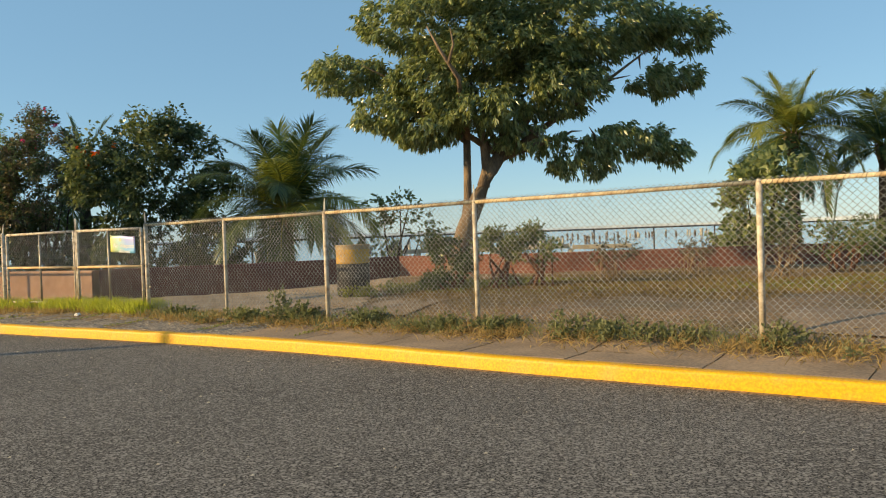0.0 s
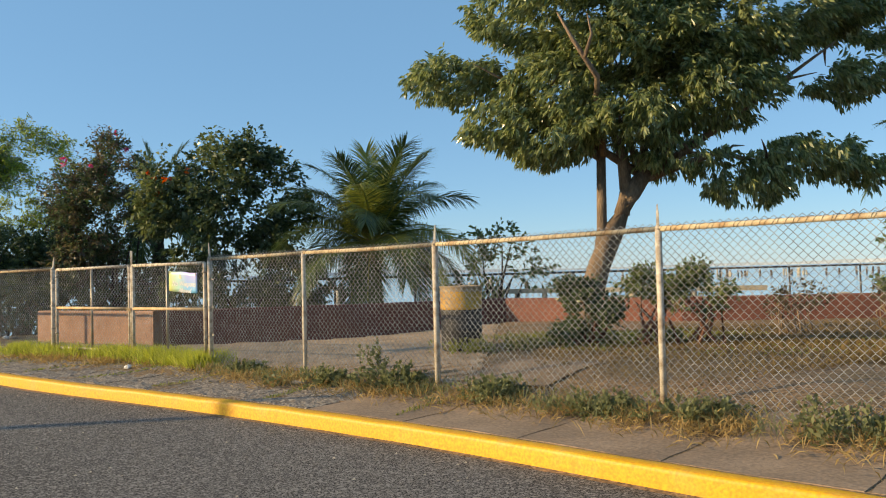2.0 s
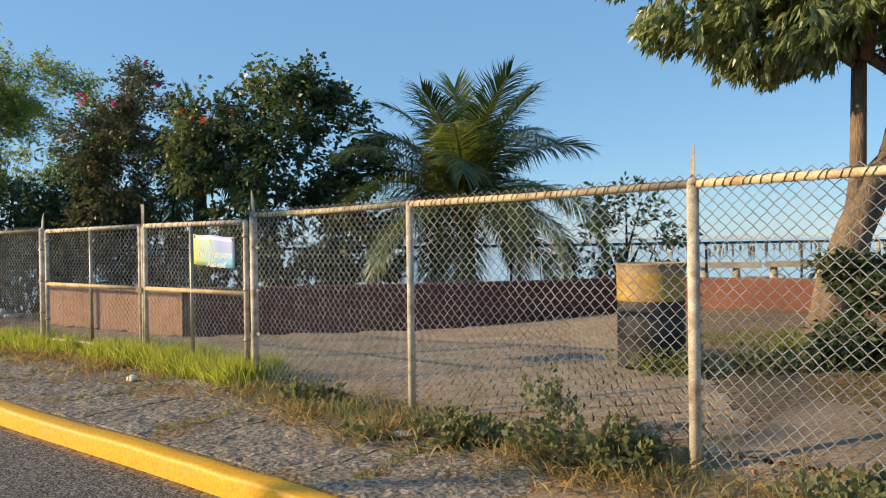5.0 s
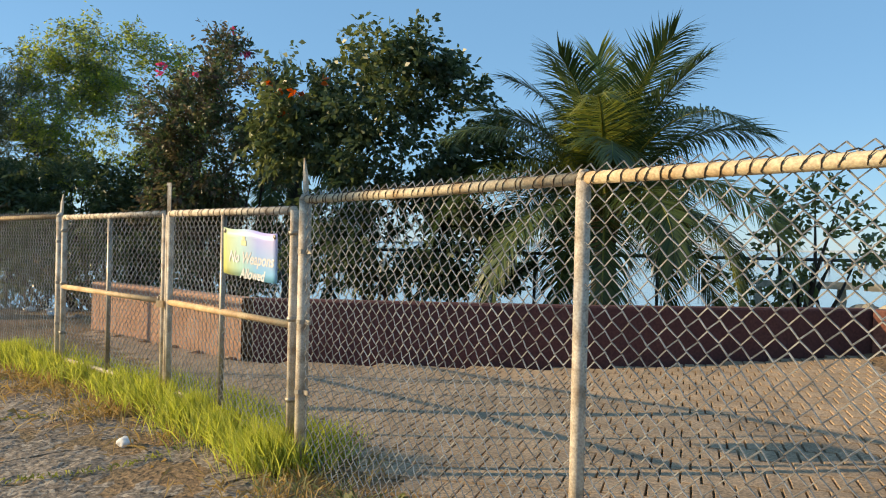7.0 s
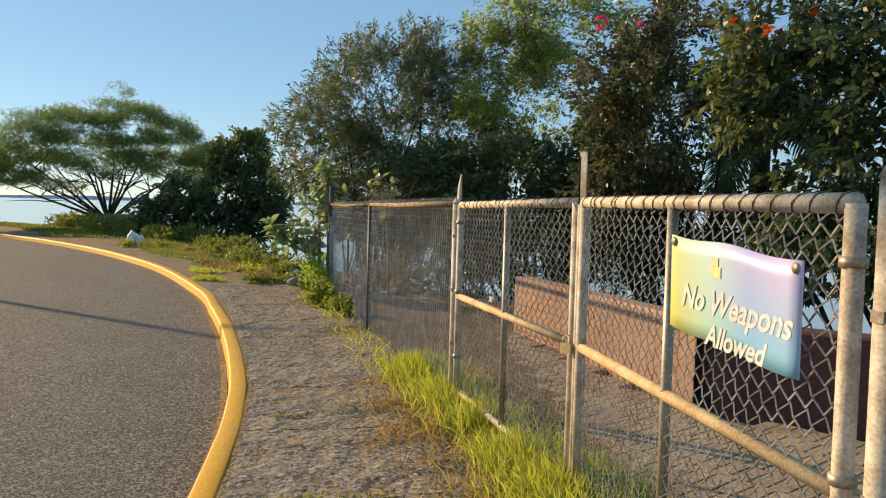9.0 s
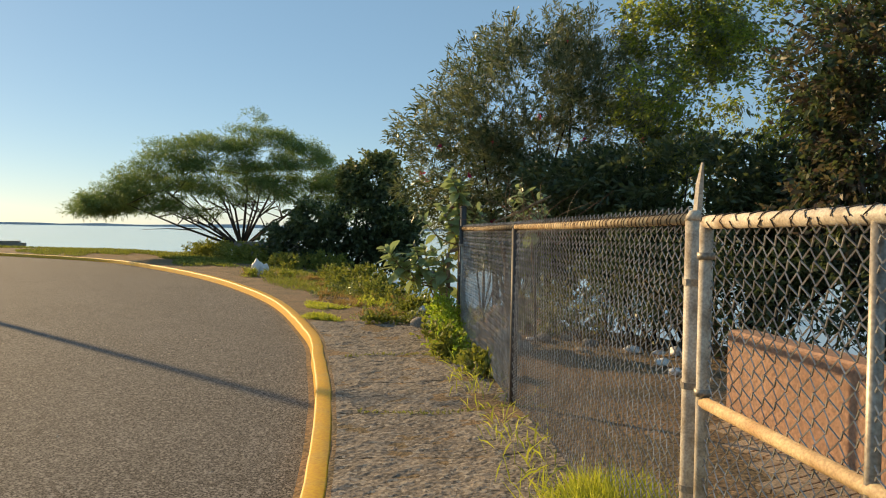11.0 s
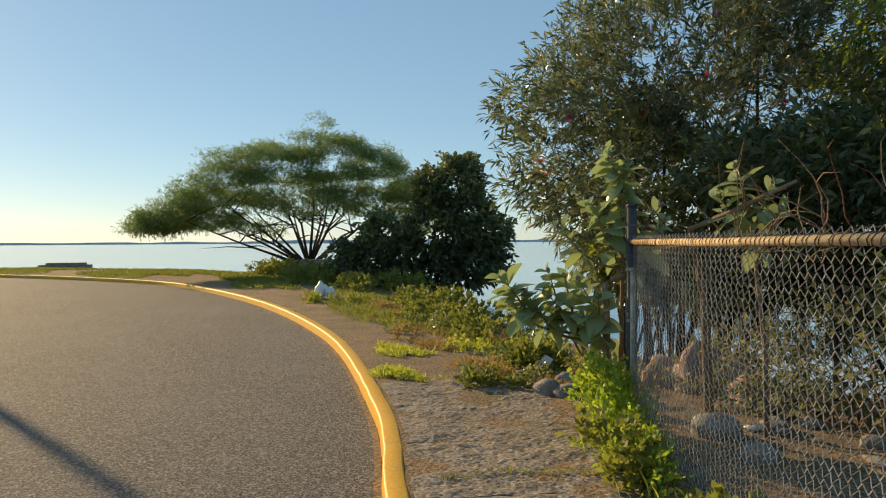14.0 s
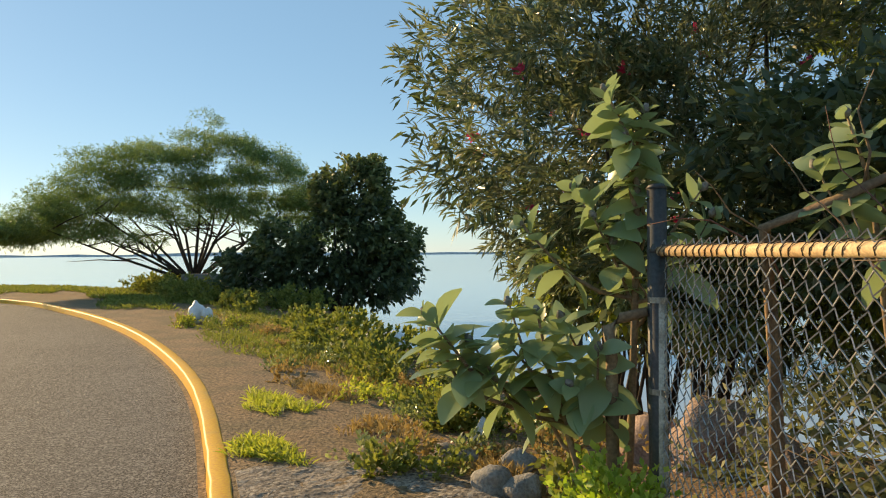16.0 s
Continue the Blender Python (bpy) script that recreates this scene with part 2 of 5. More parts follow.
def leaf_mesh(name, pos, way, length, width, material, rng, fold=0.15, droop=0.0):
    """One quad a leaf, folded along its rib; pos and way are N x 3 arrays."""
    n = len(pos)
    way = way / (np.linalg.norm(way, axis=1, keepdims=True) + 1e-9)
    side = np.cross(way, rng.normal(size=(n, 3)))
    side /= np.linalg.norm(side, axis=1, keepdims=True) + 1e-9
    nor = np.cross(way, side)
    L = (length * rng.uniform(0.65, 1.25, n))[:, None]
    W = (width * rng.uniform(0.7, 1.2, n))[:, None]
    mid = pos + way * L * 0.5
    v = np.empty((n, 4, 3))
    v[:, 0] = pos
    v[:, 1] = mid + side * W * 0.5 + nor * W * fold
    v[:, 2] = pos + way * L - np.array([0, 0, 1]) * L * droop
    v[:, 3] = mid - side * W * 0.5 + nor * W * fold
    me = bpy.data.meshes.new(name)
    me.vertices.add(4 * n), me.loops.add(4 * n), me.polygons.add(n)
    me.vertices.foreach_set("co", v.reshape(-1))
    me.loops.foreach_set("vertex_index", np.arange(4 * n, dtype=np.int32))
    me.polygons.foreach_set("loop_start", np.arange(0, 4 * n, 4, dtype=np.int32))
    me.materials.append(material)
    me.update(calc_edges=True)
    return me


def smooth01(a, b, x):
    t = np.clip((np.asarray(x, float) - a) / (b - a), 0, 1)
    return t * t * (3 - 2 * t)


# ---- plan: the kerb line, the shore and the lie of the land ----
KERB = [(12, -0.6), (9, 1.6), (6, 3.7), (3.14, 5.74), (0.62, 7.5), (-1.6, 9.2), (-4.2, 10.9), (-6.9, 12.48), (-9.35, 14.05), (-12.2, 15.55), (-14.75, 16.6),
        (-17.3, 17.5), (-22.7, 18.8), (-29.5, 19.5), (-36.5, 19.4), (-43.4, 18.4), (-52, 14.3), (-60, 8), (-67, -2), (-72, -18)]


def spline(pts, step):
    P = [np.array(p, float) for p in pts]
    P = [2 * P[0] - P[1]] + P + [2 * P[-1] - P[-2]]
    out = []
    for i in range(1, len(P) - 2):
        n = max(2, int(np.linalg.norm(P[i + 1] - P[i]) / step))
        for k in range(n):
            t = k / n
            out.append(0.5 * (2 * P[i] + (P[i + 1] - P[i - 1]) * t + (2 * P[i - 1] - 5 * P[i] + 4 * P[i + 1] - P[i + 2]) * t * t
                              + (3 * P[i] - P[i - 1] - 3 * P[i + 1] + P[i + 2]) * t ** 3))
    out.append(P[-2])
    return np.array(out)


KL = spline(KERB, 0.3)          # back edge of the kerb
KT = np.gradient(KL, axis=0)
KT /= np.linalg.norm(KT, axis=1, keepdims=True)
KN = np.stack([KT[:, 1], -KT[:, 0]], 1)          # towards the sea
KL = KL + KN * (0.02 - 0.09 * np.clip((-10.0 - KL[:, :1]) / 2.5, 0, 1))
SHORE_X = [-80, -72, -66, -60, -52, -44, -36, -28, -22, -17, -12, -4, 2, 8, 20, 60]
SHORE_Y = [-20, 2, 13, 19, 25, 27.5, 27, 24.5, 22.8, 22.6, 24, 24.5, 26, 30, 36, 50]
SEA = -0.7


def inland(x, y):
    """Metres from the kerb line towards the sea, for arrays."""
    p = np.stack([np.ravel(x), np.ravel(y)], 1)
    d2 = ((p[:, None, :] - KL[None, ::2, :]) ** 2).sum(2)
    i = d2.argmin(1) * 2
    return ((p - KL[i]) * KN[i]).sum(1).reshape(np.shape(x))


def land_z(x, y, d=None):
    x, y = np.asarray(x, float), np.asarray(y, float)
    d = inland(x, y) if d is None else d
    rise = 0.06 + 0.20 * smooth01(-4.5, 0.5, x)
    z = 0.15 + rise * smooth01(0.6, 2.6, d)
    ys = np.interp(x, SHORE_X, SHORE_Y)
    return z - 0.25 * smooth01(ys - 4, ys - 0.5, y) - 2.2 * smooth01(ys - 0.5, ys + 2.5, y)


def lz(x, y):
    return float(land_z(np.array([x]), np.array([y]))[0])


# ---- the setting: road, kerb, ground, sea ----
def strip(name, lines, material, smooth=True):
    """A sheet from rows of points, each row as long as the next."""
    n = len(lines[0])
    v = [p for row in lines for p in row]
    f = [(i * n + k, i * n + k + 1, (i + 1) * n + k + 1, (i + 1) * n + k) for i in range(len(lines) - 1) for k in range(n - 1)]
    return mesh_of(name, v, f, material, smooth)


road_rows = []
for drop in (0.0, 0.5, 2, 6, 15, 40, 120):
    road_rows.append([(x, y + 0.05 - drop if drop else y + 0.05, 0.0) for x, y in KL[::3]])
road = new("road", strip("road", road_rows, ASPHALT))
tagged(road, "grey asphalt road with worn stony surface", "road", kind="structure")

prof = [(0.005, -0.02), (0.012, 0.11), (0.015, 0.128), (0.021, 0.138), (0.032, 0.143), (0.09, 0.145), (0.138, 0.145), (0.147, 0.141), (0.152, 0.13), (0.153, -0.02)]
wob = np.random.RandomState(4).normal(0, 0.0028, (len(KL), 2))
kerb_rows = [[(x + n[0] * (a + w[0]), y + n[1] * (a + w[0]), b + w[1] * (b > 0)) for (x, y), n, w in zip(KL, KN, wob)] for a, b in prof]
kerb = new("kerb", strip("kerb", kerb_rows, YELLOW))
tagged(kerb, "worn yellow painted concrete kerb along the road", "kerb", kind="structure")

ds = np.concatenate([np.arange(0.149, 4, 0.22), np.arange(4, 16, 0.5), [17, 19, 22, 27, 35, 50]])
gx = KL[None, :, 0] + KN[None, :, 0] * ds[:, None]
gy = KL[None, :, 1] + KN[None, :, 1] * ds[:, None]
gz = land_z(gx, gy, np.broadcast_to(ds[:, None], gx.shape)) - 0.012
grng = np.random.RandomState(1)
gz = gz + grng.normal(0, 0.008, gz.shape) * (ds[:, None] > 1.0)
gz = gz - 0.024 * (((gx + 1.62) * 0.602 + (gy - 10.98) * 0.799 > 0.25) & (gx > -9.5) & (gx < -1.25) & (gy < 19.5))   # bed of the pavers
ground = new("ground", strip("ground", np.stack([gx, gy, gz], 2).tolist(), EARTH))
tagged(ground, "dry brown earth with thin grass along the shore", "ground", kind="structure")

WATER = bpy.data.materials.new("sea_water")
WATER.use_nodes = True
wnn, wl = WATER.node_tree.nodes, WATER.node_tree.links
wp = wnn["Principled BSDF"]
wp.inputs["Base Color"].default_value = (0.36, 0.44, 0.48, 1)
wp.inputs["Roughness"].default_value, wp.inputs["IOR"].default_value = 0.12, 1.33
wg, wt, wb = wnn.new("ShaderNodeNewGeometry"), wnn.new("ShaderNodeTexNoise"), wnn.new("ShaderNodeBump")
wt.inputs["Scale"].default_value, wt.inputs["Detail"].default_value = 1.6, 6
wb.inputs["Strength"].default_value, wb.inputs["Distance"].default_value = 0.15, 0.06
wl.new(wg.outputs["Position"], wt.inputs["Vector"]), wl.new(wt.outputs["Fac"], wb.inputs["Height"]), wl.new(wb.outputs[0], wp.inputs["Normal"])
sea = new("sea", mesh_of("sea", [(-4500, -300, SEA), (4500, -300, SEA), (4500, 4500, SEA), (-4500, 4500, SEA)], [(0, 1, 2, 3)], WATER))
tagged(sea, "calm blue grey sea reaching the horizon", "sea", kind="structure")
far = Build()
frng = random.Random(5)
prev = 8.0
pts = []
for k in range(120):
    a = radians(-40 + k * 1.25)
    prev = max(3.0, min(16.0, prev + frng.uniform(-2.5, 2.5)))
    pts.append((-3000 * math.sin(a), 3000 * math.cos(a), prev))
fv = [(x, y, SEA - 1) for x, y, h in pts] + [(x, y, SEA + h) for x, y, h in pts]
backdrop = new("backdrop", mesh_of("backdrop", fv, [(i, i + 1, 121 + i, 120 + i) for i in range(119)], HAZY_LAND))
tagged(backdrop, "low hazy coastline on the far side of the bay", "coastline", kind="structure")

# ---- low painted wall at the back of the plaza ----
WALL = [(-10.6, 18.4), (-9.2, 17.75), (-7.3, 16.85), (-5.4, 17.4), (-4.2, 17.8), (-3.0, 18.35), (-1.1, 19.3), (2.2, 17.9), (8.0, 17.75), (17, 17.5)]


def low_wall(name, pts, top, thick, material):
    b = Build()
    P = [Vector((*p, 0)) for p in pts]
    rows = [[], [], [], [], [], []]
    for i, p in enumerate(P):
        d = (P[min(i + 1, len(P) - 1)] - P[max(i - 1, 0)]).normalized()
        n = Vector((d.y, -d.x, 0)) * thick / 2
        rows[0].append((p.x + n.x, p.y + n.y, -0.3))
        rows[1].append((p.x + n.x, p.y + n.y, top - 0.02))
        rows[2].append((p.x + n.x * 0.85, p.y + n.y * 0.85, top))
        rows[3].append((p.x - n.x * 0.85, p.y - n.y * 0.85, top))
        rows[4].append((p.x - n.x, p.y - n.y, top - 0.02))
        rows[5].append((p.x - n.x, p.y - n.y, -0.3))
    me = strip(name, rows, material, False)
    return new(name, me)


# stretch turned from the sun, with its shade put into the paint colour
wall = low_wall("wall_plaza", WALL[2:7], 0.84, 0.22, SHADED_RED)
tagged(wall, "low curving red seawall, its shade painted in as dark maroon", "wall", kind="structure")
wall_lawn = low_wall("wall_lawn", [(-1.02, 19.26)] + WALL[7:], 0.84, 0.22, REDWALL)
tagged(wall_lawn, "low seawall painted terracotta red behind the lawn", "wall", kind="structure")
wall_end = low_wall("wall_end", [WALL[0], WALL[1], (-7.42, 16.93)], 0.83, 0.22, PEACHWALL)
tagged(wall_end, "low seawall end painted faded peach", "wall", kind="structure")

# ---- chain-link fence and gate ----
FENCE = [  # x, y, height of the top rail
    (8.2, 3.6, 1.76), (5.6, 5.55, 1.75), (3.0, 7.5, 1.74), (0.39, 9.47, 1.72), (-1.62, 10.98, 1.70), (-3.35, 12.2, 1.69), (-5.0, 13.40, 1.68)]
GATE = [(-5.07, 13.46), (-6.72, 14.56), (-8.49, 15.42)]
FLEFT = [(-8.56, 15.47, 1.63), (-11.67, 16.99, 1.61), (-14.93, 18.60, 1.60)]


def pipe(a, b, r, sides=10):
    return Build().tube([a, b], r, sides)


def weave(a, b, z0a, z0b, z1a, z1b, du=0.0345, dv=0.069, r=0.0027, seed=0):
    """Chain link between two uprights: zigzag wires that hook into each other."""
    L = math.dist(a, b)
    nx = max(2, round(L / du))
    H = ((z1a - z0a) + (z1b - z0b)) / 2
    nz = max(2, round(H / (dv / 2)))
    ux, uy = (b[0] - a[0]) / L, (b[1] - a[1]) / L
    B = Build()
    for i in range(nx):
        pts = []
        for k in range(nz + 2):
            u = (i + (0 if ((k + i) % 2 == 0) else 1)) / nx
            s = u * L
            f = min(k / nz, (nz + 0.9) / nz)
            z0, z1 = z0a + (z0b - z0a) * u, z1a + (z1b - z1a) * u
            z = z0 + (z1 - z0) * f
            bulge = 0.012 * math.sin(7 * u + 3 * f + seed)
            off = (0.004 if k % 2 else -0.004) + bulge
            c = 0.0022 if 0 < k < nz + 1 else 0.0
            for side in ((-1, 1) if c else (0,)):
                pts.append((a[0] + ux * s - uy * (off + side * 0.0025), a[1] + uy * s + ux * (off + side * 0.0025), z + side * c))
        B.tube(pts, r, 4, False)
    return B.done("mesh", WIRE, False)


def ties(a, b, za, zb, n, r):
    """Wire wraps round a rail."""
    B = Build()
    rng = random.Random(int(a[0] * 100))
    for i in range(n):
        u = (i + rng.uniform(0.2, 0.8)) / n
        c = Vector((a[0] + (b[0] - a[0]) * u, a[1] + (b[1] - a[1]) * u, za + (zb - za) * u))
        d = (Vector((b[0], b[1], zb)) - Vector((a[0], a[1], za))).normalized()
        s = d.cross(Vector((0, 0, 1))).normalized()
        w = s.cross(d)
        pts = []
        for k in range(9):
            t = 2 * math.pi * k / 8
            pts.append(c + (s * math.cos(t) + w * math.sin(t)) * (r + 0.003) + d * (k / 8 - 0.5) * rng.uniform(0.03, 0.13))
        B.tube(pts, 0.0023, 4)
    return B.done("wire_tie", TIE)


def fence_run(name, pts, label, radii, stubs=(), mats=None, rail=RUST, wire=0.0027):
    th = thing(name, label, "fence", at=(pts[0][0], pts[0][1], 0))
    inv = Matrix.Translation((-pts[0][0], -pts[0][1], 0))
    def put(nm, me, lab="", kind=""):
        me.transform(inv)
        return part(nm, me, th, lab, kind=kind)
    for i, (x, y, z) in enumerate(pts):
        g = lz(x, y)
        b = Build().tube([(x, y, g - 0.15), (x, y, z - 0.01)], radii[i], 12).tube([(x, y, z - 0.01), (x, y, z + 0.025)], [radii[i] * 1.12, radii[i] * 0.6], 12)
        post = put("post", b.done("post", mats[i] if mats else CREAM))
        if radii[i] > 0.033 and i in (0, len(pts) - 1):
            o = pts[1] if i == 0 else pts[-2]
            w = Vector((o[0] - x, o[1] - y, 0)).normalized()
            for zb in (0.62, 1.0, 1.38):
                sb = Build().tube([(x, y, zb), (x, y, zb + 0.024)], radii[i] + 0.004, 12).box((0.0, -0.007, -0.012), (0.085, 0.007, 0.012), Matrix(((w.x, -w.y, 0, x), (w.y, w.x, 0, y), (0, 0, 1, zb + 0.012), (0, 0, 0, 1))))
                sm_ = sb.done("tension_band", STEEL, False)
                sm_.transform(inv)
                part("tension_band", sm_, post, "pale steel strap with a bolt")
        for (j, h, lean) in stubs:
            if j == i:
                sb = Build().tube([(x, y + 0.01, z - 0.02), (x + lean * 0.5 * h, y + 0.01, z + h * 0.6), (x + lean * h, y + 0.012, z + h)], [0.017, 0.014, 0.005], 4)
                sm_ = sb.done("extension_arm", CREAM, False)
                sm_.transform(inv)
                part("extension_arm", sm_, post, "bent rusty angle iron arm")
    for i in range(len(pts) - 1):
        a, b = pts[i], pts[i + 1]
        put("top_rail", Build().tube([(a[0], a[1], a[2] - 0.005), ((a[0] + b[0]) / 2, (a[1] + b[1]) / 2, (a[2] + b[2]) / 2 - 0.012), (b[0], b[1], b[2] - 0.005)], 0.022, 12).done("top_rail", rail), "rusty cream-painted top rail")
        put("mesh", weave(a, b, lz(a[0], a[1]) + 0.02, lz(b[0], b[1]) + 0.02, a[2] + 0.01, b[2] + 0.01, r=wire, seed=i), "galvanised chain-link mesh")
        put("wire_tie", ties(a, b, a[2] - 0.006, b[2] - 0.006, int(math.dist(a[:2], b[:2]) / 0.05), 0.022), kind="stuff")
    return th


fence_run("chain_link_fence", FENCE, "rusty chain-link fence with cream pipe posts and rail", [0.03, 0.03, 0.031, 0.028, 0.031, 0.026, 0.034],
          [(4, 0.20, 0.04), (3, 0.20, 0.0), (6, 0.22, -0.08)], rail=PALERAIL)
fence_run("chain_link_fence", FLEFT, "grey chain-link fence with rusty top rail beside weeds", [0.034, 0.03, 0.036],
          [(0, 0.2, 0.1)], [CREAM, DARKPIPE, DARKPIPE], wire=0.0026)


def gate_leaf(hinge, latch, ztop_h, ztop_l, label):
    x0, y0 = hinge
    th = thing("gate", label, "gate", "double gate leaves", (x0, y0, 0))
    d = Vector((latch[0] - x0, latch[1] - y0, 0))
    L = d.length
    d.normalize()
    zg = 0.30
    def P(u, z):
        return (d.x * u, d.y * u, z)
    s, e = 0.05, L - 0.05
    lerp = lambda u: ztop_h + (ztop_l - ztop_h) * u / L
    part("hinge_stile", pipe(P(s, zg), P(s, lerp(s)), 0.024).done("hinge_stile", CREAM), th)
    part("latch_stile", pipe(P(e, zg - 0.02), P(e, lerp(e)), 0.024).done("latch_stile", CREAM), th)
    part("top_bar", pipe(P(s, lerp(s)), P(e, lerp(e)), 0.024).done("top_bar", CREAM), th)
    part("bottom_bar", pipe(P(s, zg + 0.02), P(e, zg + 0.02), 0.02).done("bottom_bar", CREAM), th)
    part("middle_bar", pipe(P(s, 0.98), P(e, 0.97), 0.022).done("middle_bar", RUST), th, "rusty middle bar")
    part("upright", pipe(P(L * 0.5, zg), P(L * 0.5, lerp(L / 2)), 0.019).done("upright", STEEL), th, "thin grey upright")
    part("mesh", weave(P(s, 0)[:2], P(e, 0)[:2], zg + 0.02, zg + 0.02, lerp(s) - 0.01, lerp(e) - 0.01, seed=11), th, "galvanised chain-link mesh")
    part("wire_tie", ties(P(s, 0)[:2], P(e, 0)[:2], lerp(s), lerp(e), 22, 0.024), th, kind="stuff")
    for z in (0.55, 1.0, 1.48):
        part("tension_band", pipe(P(s, z), P(s, z + 0.025), 0.031).done("tension_band", STEEL), th)
    return th


gate_leaf(GATE[0], GATE[1], 1.62, 1.63, "cream pipe gate leaf with chain-link and a sign")
gate_leaf(GATE[2], GATE[1], 1.61, 1.63, "cream pipe gate leaf with chain-link and rusty bar")


# ---- plants ----
def in_ball(n, rng):
    v = rng.normal(size=(n, 3))
    v /= np.linalg.norm(v, axis=1, keepdims=True)
    return v * rng.uniform(0.25, 1, (n, 1)) ** 0.45


def crown_points(blobs, n, rng, gap=0.35, freq=1.3):
    """Twig ends inside several ellipsoids, thinned by noise into clumps."""
    vol = np.array([b[3] * b[4] * b[5] for b in blobs]) ** 0.8
    pick = rng.choice(len(blobs), int(n * 1.8), p=vol / vol.sum())
    B = np.array(blobs)[pick]
    p = B[:, :3] + in_ball(len(B), rng) * B[:, 3:6]
    keep = np.array([noise.noise(Vector(q) * freq) for q in p]) > rng.uniform(-0.5, 0.1, len(p)) * (1 - gap) - 0.15 + gap * 0.3
    return p[keep][:n]


def foliage(name, blobs, twigs, per, length, width, material, seed, spread=0.16, hang=0.3, gap=0.35, freq=1.3, centre=None, fold=0.15, open_=0.75):
    """Leaves set round short shoots that point out of the crown."""
    rng = np.random.RandomState(seed)
    p = crown_points(blobs, twigs, rng, gap, freq)
    c = np.array(centre if centre is not None else np.mean(np.array(blobs)[:, :3], 0))
    out = p - c
    out /= np.linalg.norm(out, axis=1, keepdims=True) + 1e-6
    shoot = out * 0.7 + rng.normal(0, 0.45, p.shape) + np.array([0, 0, 0.35 - 0.3 * hang])
    shoot /= np.linalg.norm(shoot, axis=1, keepdims=True)
    S = np.repeat(shoot, per, 0)
    n = len(S)
    t = rng.uniform(0, 1, (n, 1))
    pos = np.repeat(p, per, 0) + S * t * spread * 2.0 + rng.normal(0, spread * 0.12, (n, 3))
    rad = np.cross(S, rng.normal(size=(n, 3)))
    rad /= np.linalg.norm(rad, axis=1, keepdims=True) + 1e-6
    way = S * (1 - open_ * 0.5 + 0.5 * t) + rad * open_ + np.array([0, 0, -hang]) + rng.normal(0, 0.15, (n, 3))
    return leaf_mesh(name, pos, way, length, width, material, rng, fold, 0.1)


def limbs(base, trunk_pts, radii, targets, seed, sub=3, thin=0.35):
    """A tapered trunk with bent limbs that reach into the crown."""
    rng = random.Random(seed)
    B = Build()
    B.tube(trunk_pts, radii, 9)
    top, r = Vector(trunk_pts[-1]), radii[-1]
    for t in targets:
        t = Vector(t)
        m = top.lerp(t, 0.5) + Vector((rng.uniform(-.2, .2), rng.uniform(-.2, .2), rng.uniform(-0.1, 0.3)))
        B.tube([top - Vector((0, 0, r)), m, t], [r * 0.6, r * 0.36, r * 0.12], 6)
        for k in range(sub):
            u = rng.uniform(0.35, 0.95)
            q = top.lerp(m, u * 2) if u < 0.5 else m.lerp(t, u * 2 - 1)
            e = q + Vector((rng.uniform(-1, 1), rng.uniform(-1, 1), rng.uniform(-0.2, 0.8))) * (t - top).length * thin
            B.tube([q, q.lerp(e, 0.5) + Vector((0, 0, 0.06)), e], [r * 0.26, r * 0.17, r * 0.05], 5)
    return B


def tree(name, at, label, category, trunk, radii, targets, wood, leaf_sets, seed, group="", sub=3, thin=0.35, turn=0.0):
    """All coordinates from the tree's foot."""
    th = thing(name, label, category, group, at, turn=turn)
    part("trunk", limbs(at, trunk, radii, targets, seed, sub, thin).done("trunk", wood), th)
    for i, kw in enumerate(leaf_sets):
        nm = kw.pop("name", "crown")
        lab = kw.pop("label", "")
        part(nm, foliage(nm, seed=seed * 7 + i, **kw), th, lab)
    return th


# the large spreading tree on the lawn
tz = lz(0.5, 14.95)
tree("shade_tree", (0.5, 14.95, tz), "spreading shade tree with drooping leathery green leaves", "tree",
     [(-0.32, 0, -0.1), (-0.22, 0, 0.5), (-0.05, 0, 1.05), (0.2, 0, 1.6), (0.45, 0, 2.1), (0.68, 0, 2.45)], [0.23, 0.19, 0.17, 0.155, 0.135, 0.12],
     [(0.25, 0.1, 3.6), (1.2, 0.1, 3.2), (2.6, 0.3, 3.9), (0.4, 1.0, 4.4), (2.6, 0.2, 2.5), (3.4, -0.2, 4.2), (-1.4, 0.0, 3.9)], BARK,
     [dict(blobs=[(-2.1, 0.2, 4.0, 0.85, 0.9, 0.36), (-1.5, -0.2, 3.2, 0.55, 0.9, 0.35), (-0.7, -0.2, 3.0, 0.75, 1.1, 0.42), (-0.6, 0, 3.7, 0.9, 1.2, 0.5), (-0.4, 0, 4.85, 1.6, 1.5, 0.5), (0.7, 0, 5.6, 1.9, 1.6, 0.5),
                  (0.4, -0.3, 3.2, 0.8, 1.1, 0.4), (0.5, 0, 4.3, 1.3, 1.4, 0.5), (1.7, 0, 4.2, 1.2, 1.2, 0.45), (2.4, 0.2, 4.75, 1.7, 1.4, 0.5), (4.1, 0.2, 4.6, 0.8, 0.9, 0.35), (3.8, 0.3, 3.75, 0.8, 0.8, 0.28), (3.0, 0.2, 2.6, 0.95, 0.9, 0.34),
                  (2.2, 0, 2.25, 0.7, 0.7, 0.28), (3.85, 0.2, 2.4, 0.4, 0.4, 0.25), (1.6, 0, 3.6, 1.1, 1.2, 0.5), (1.2, 0, 2.7, 0.7, 0.9, 0.3)],
           twigs=12500, per=9, length=0.125, width=0.038, material=L_TREE, spread=0.075, hang=1.0, gap=0.66, freq=2.7)], 3, sub=4)
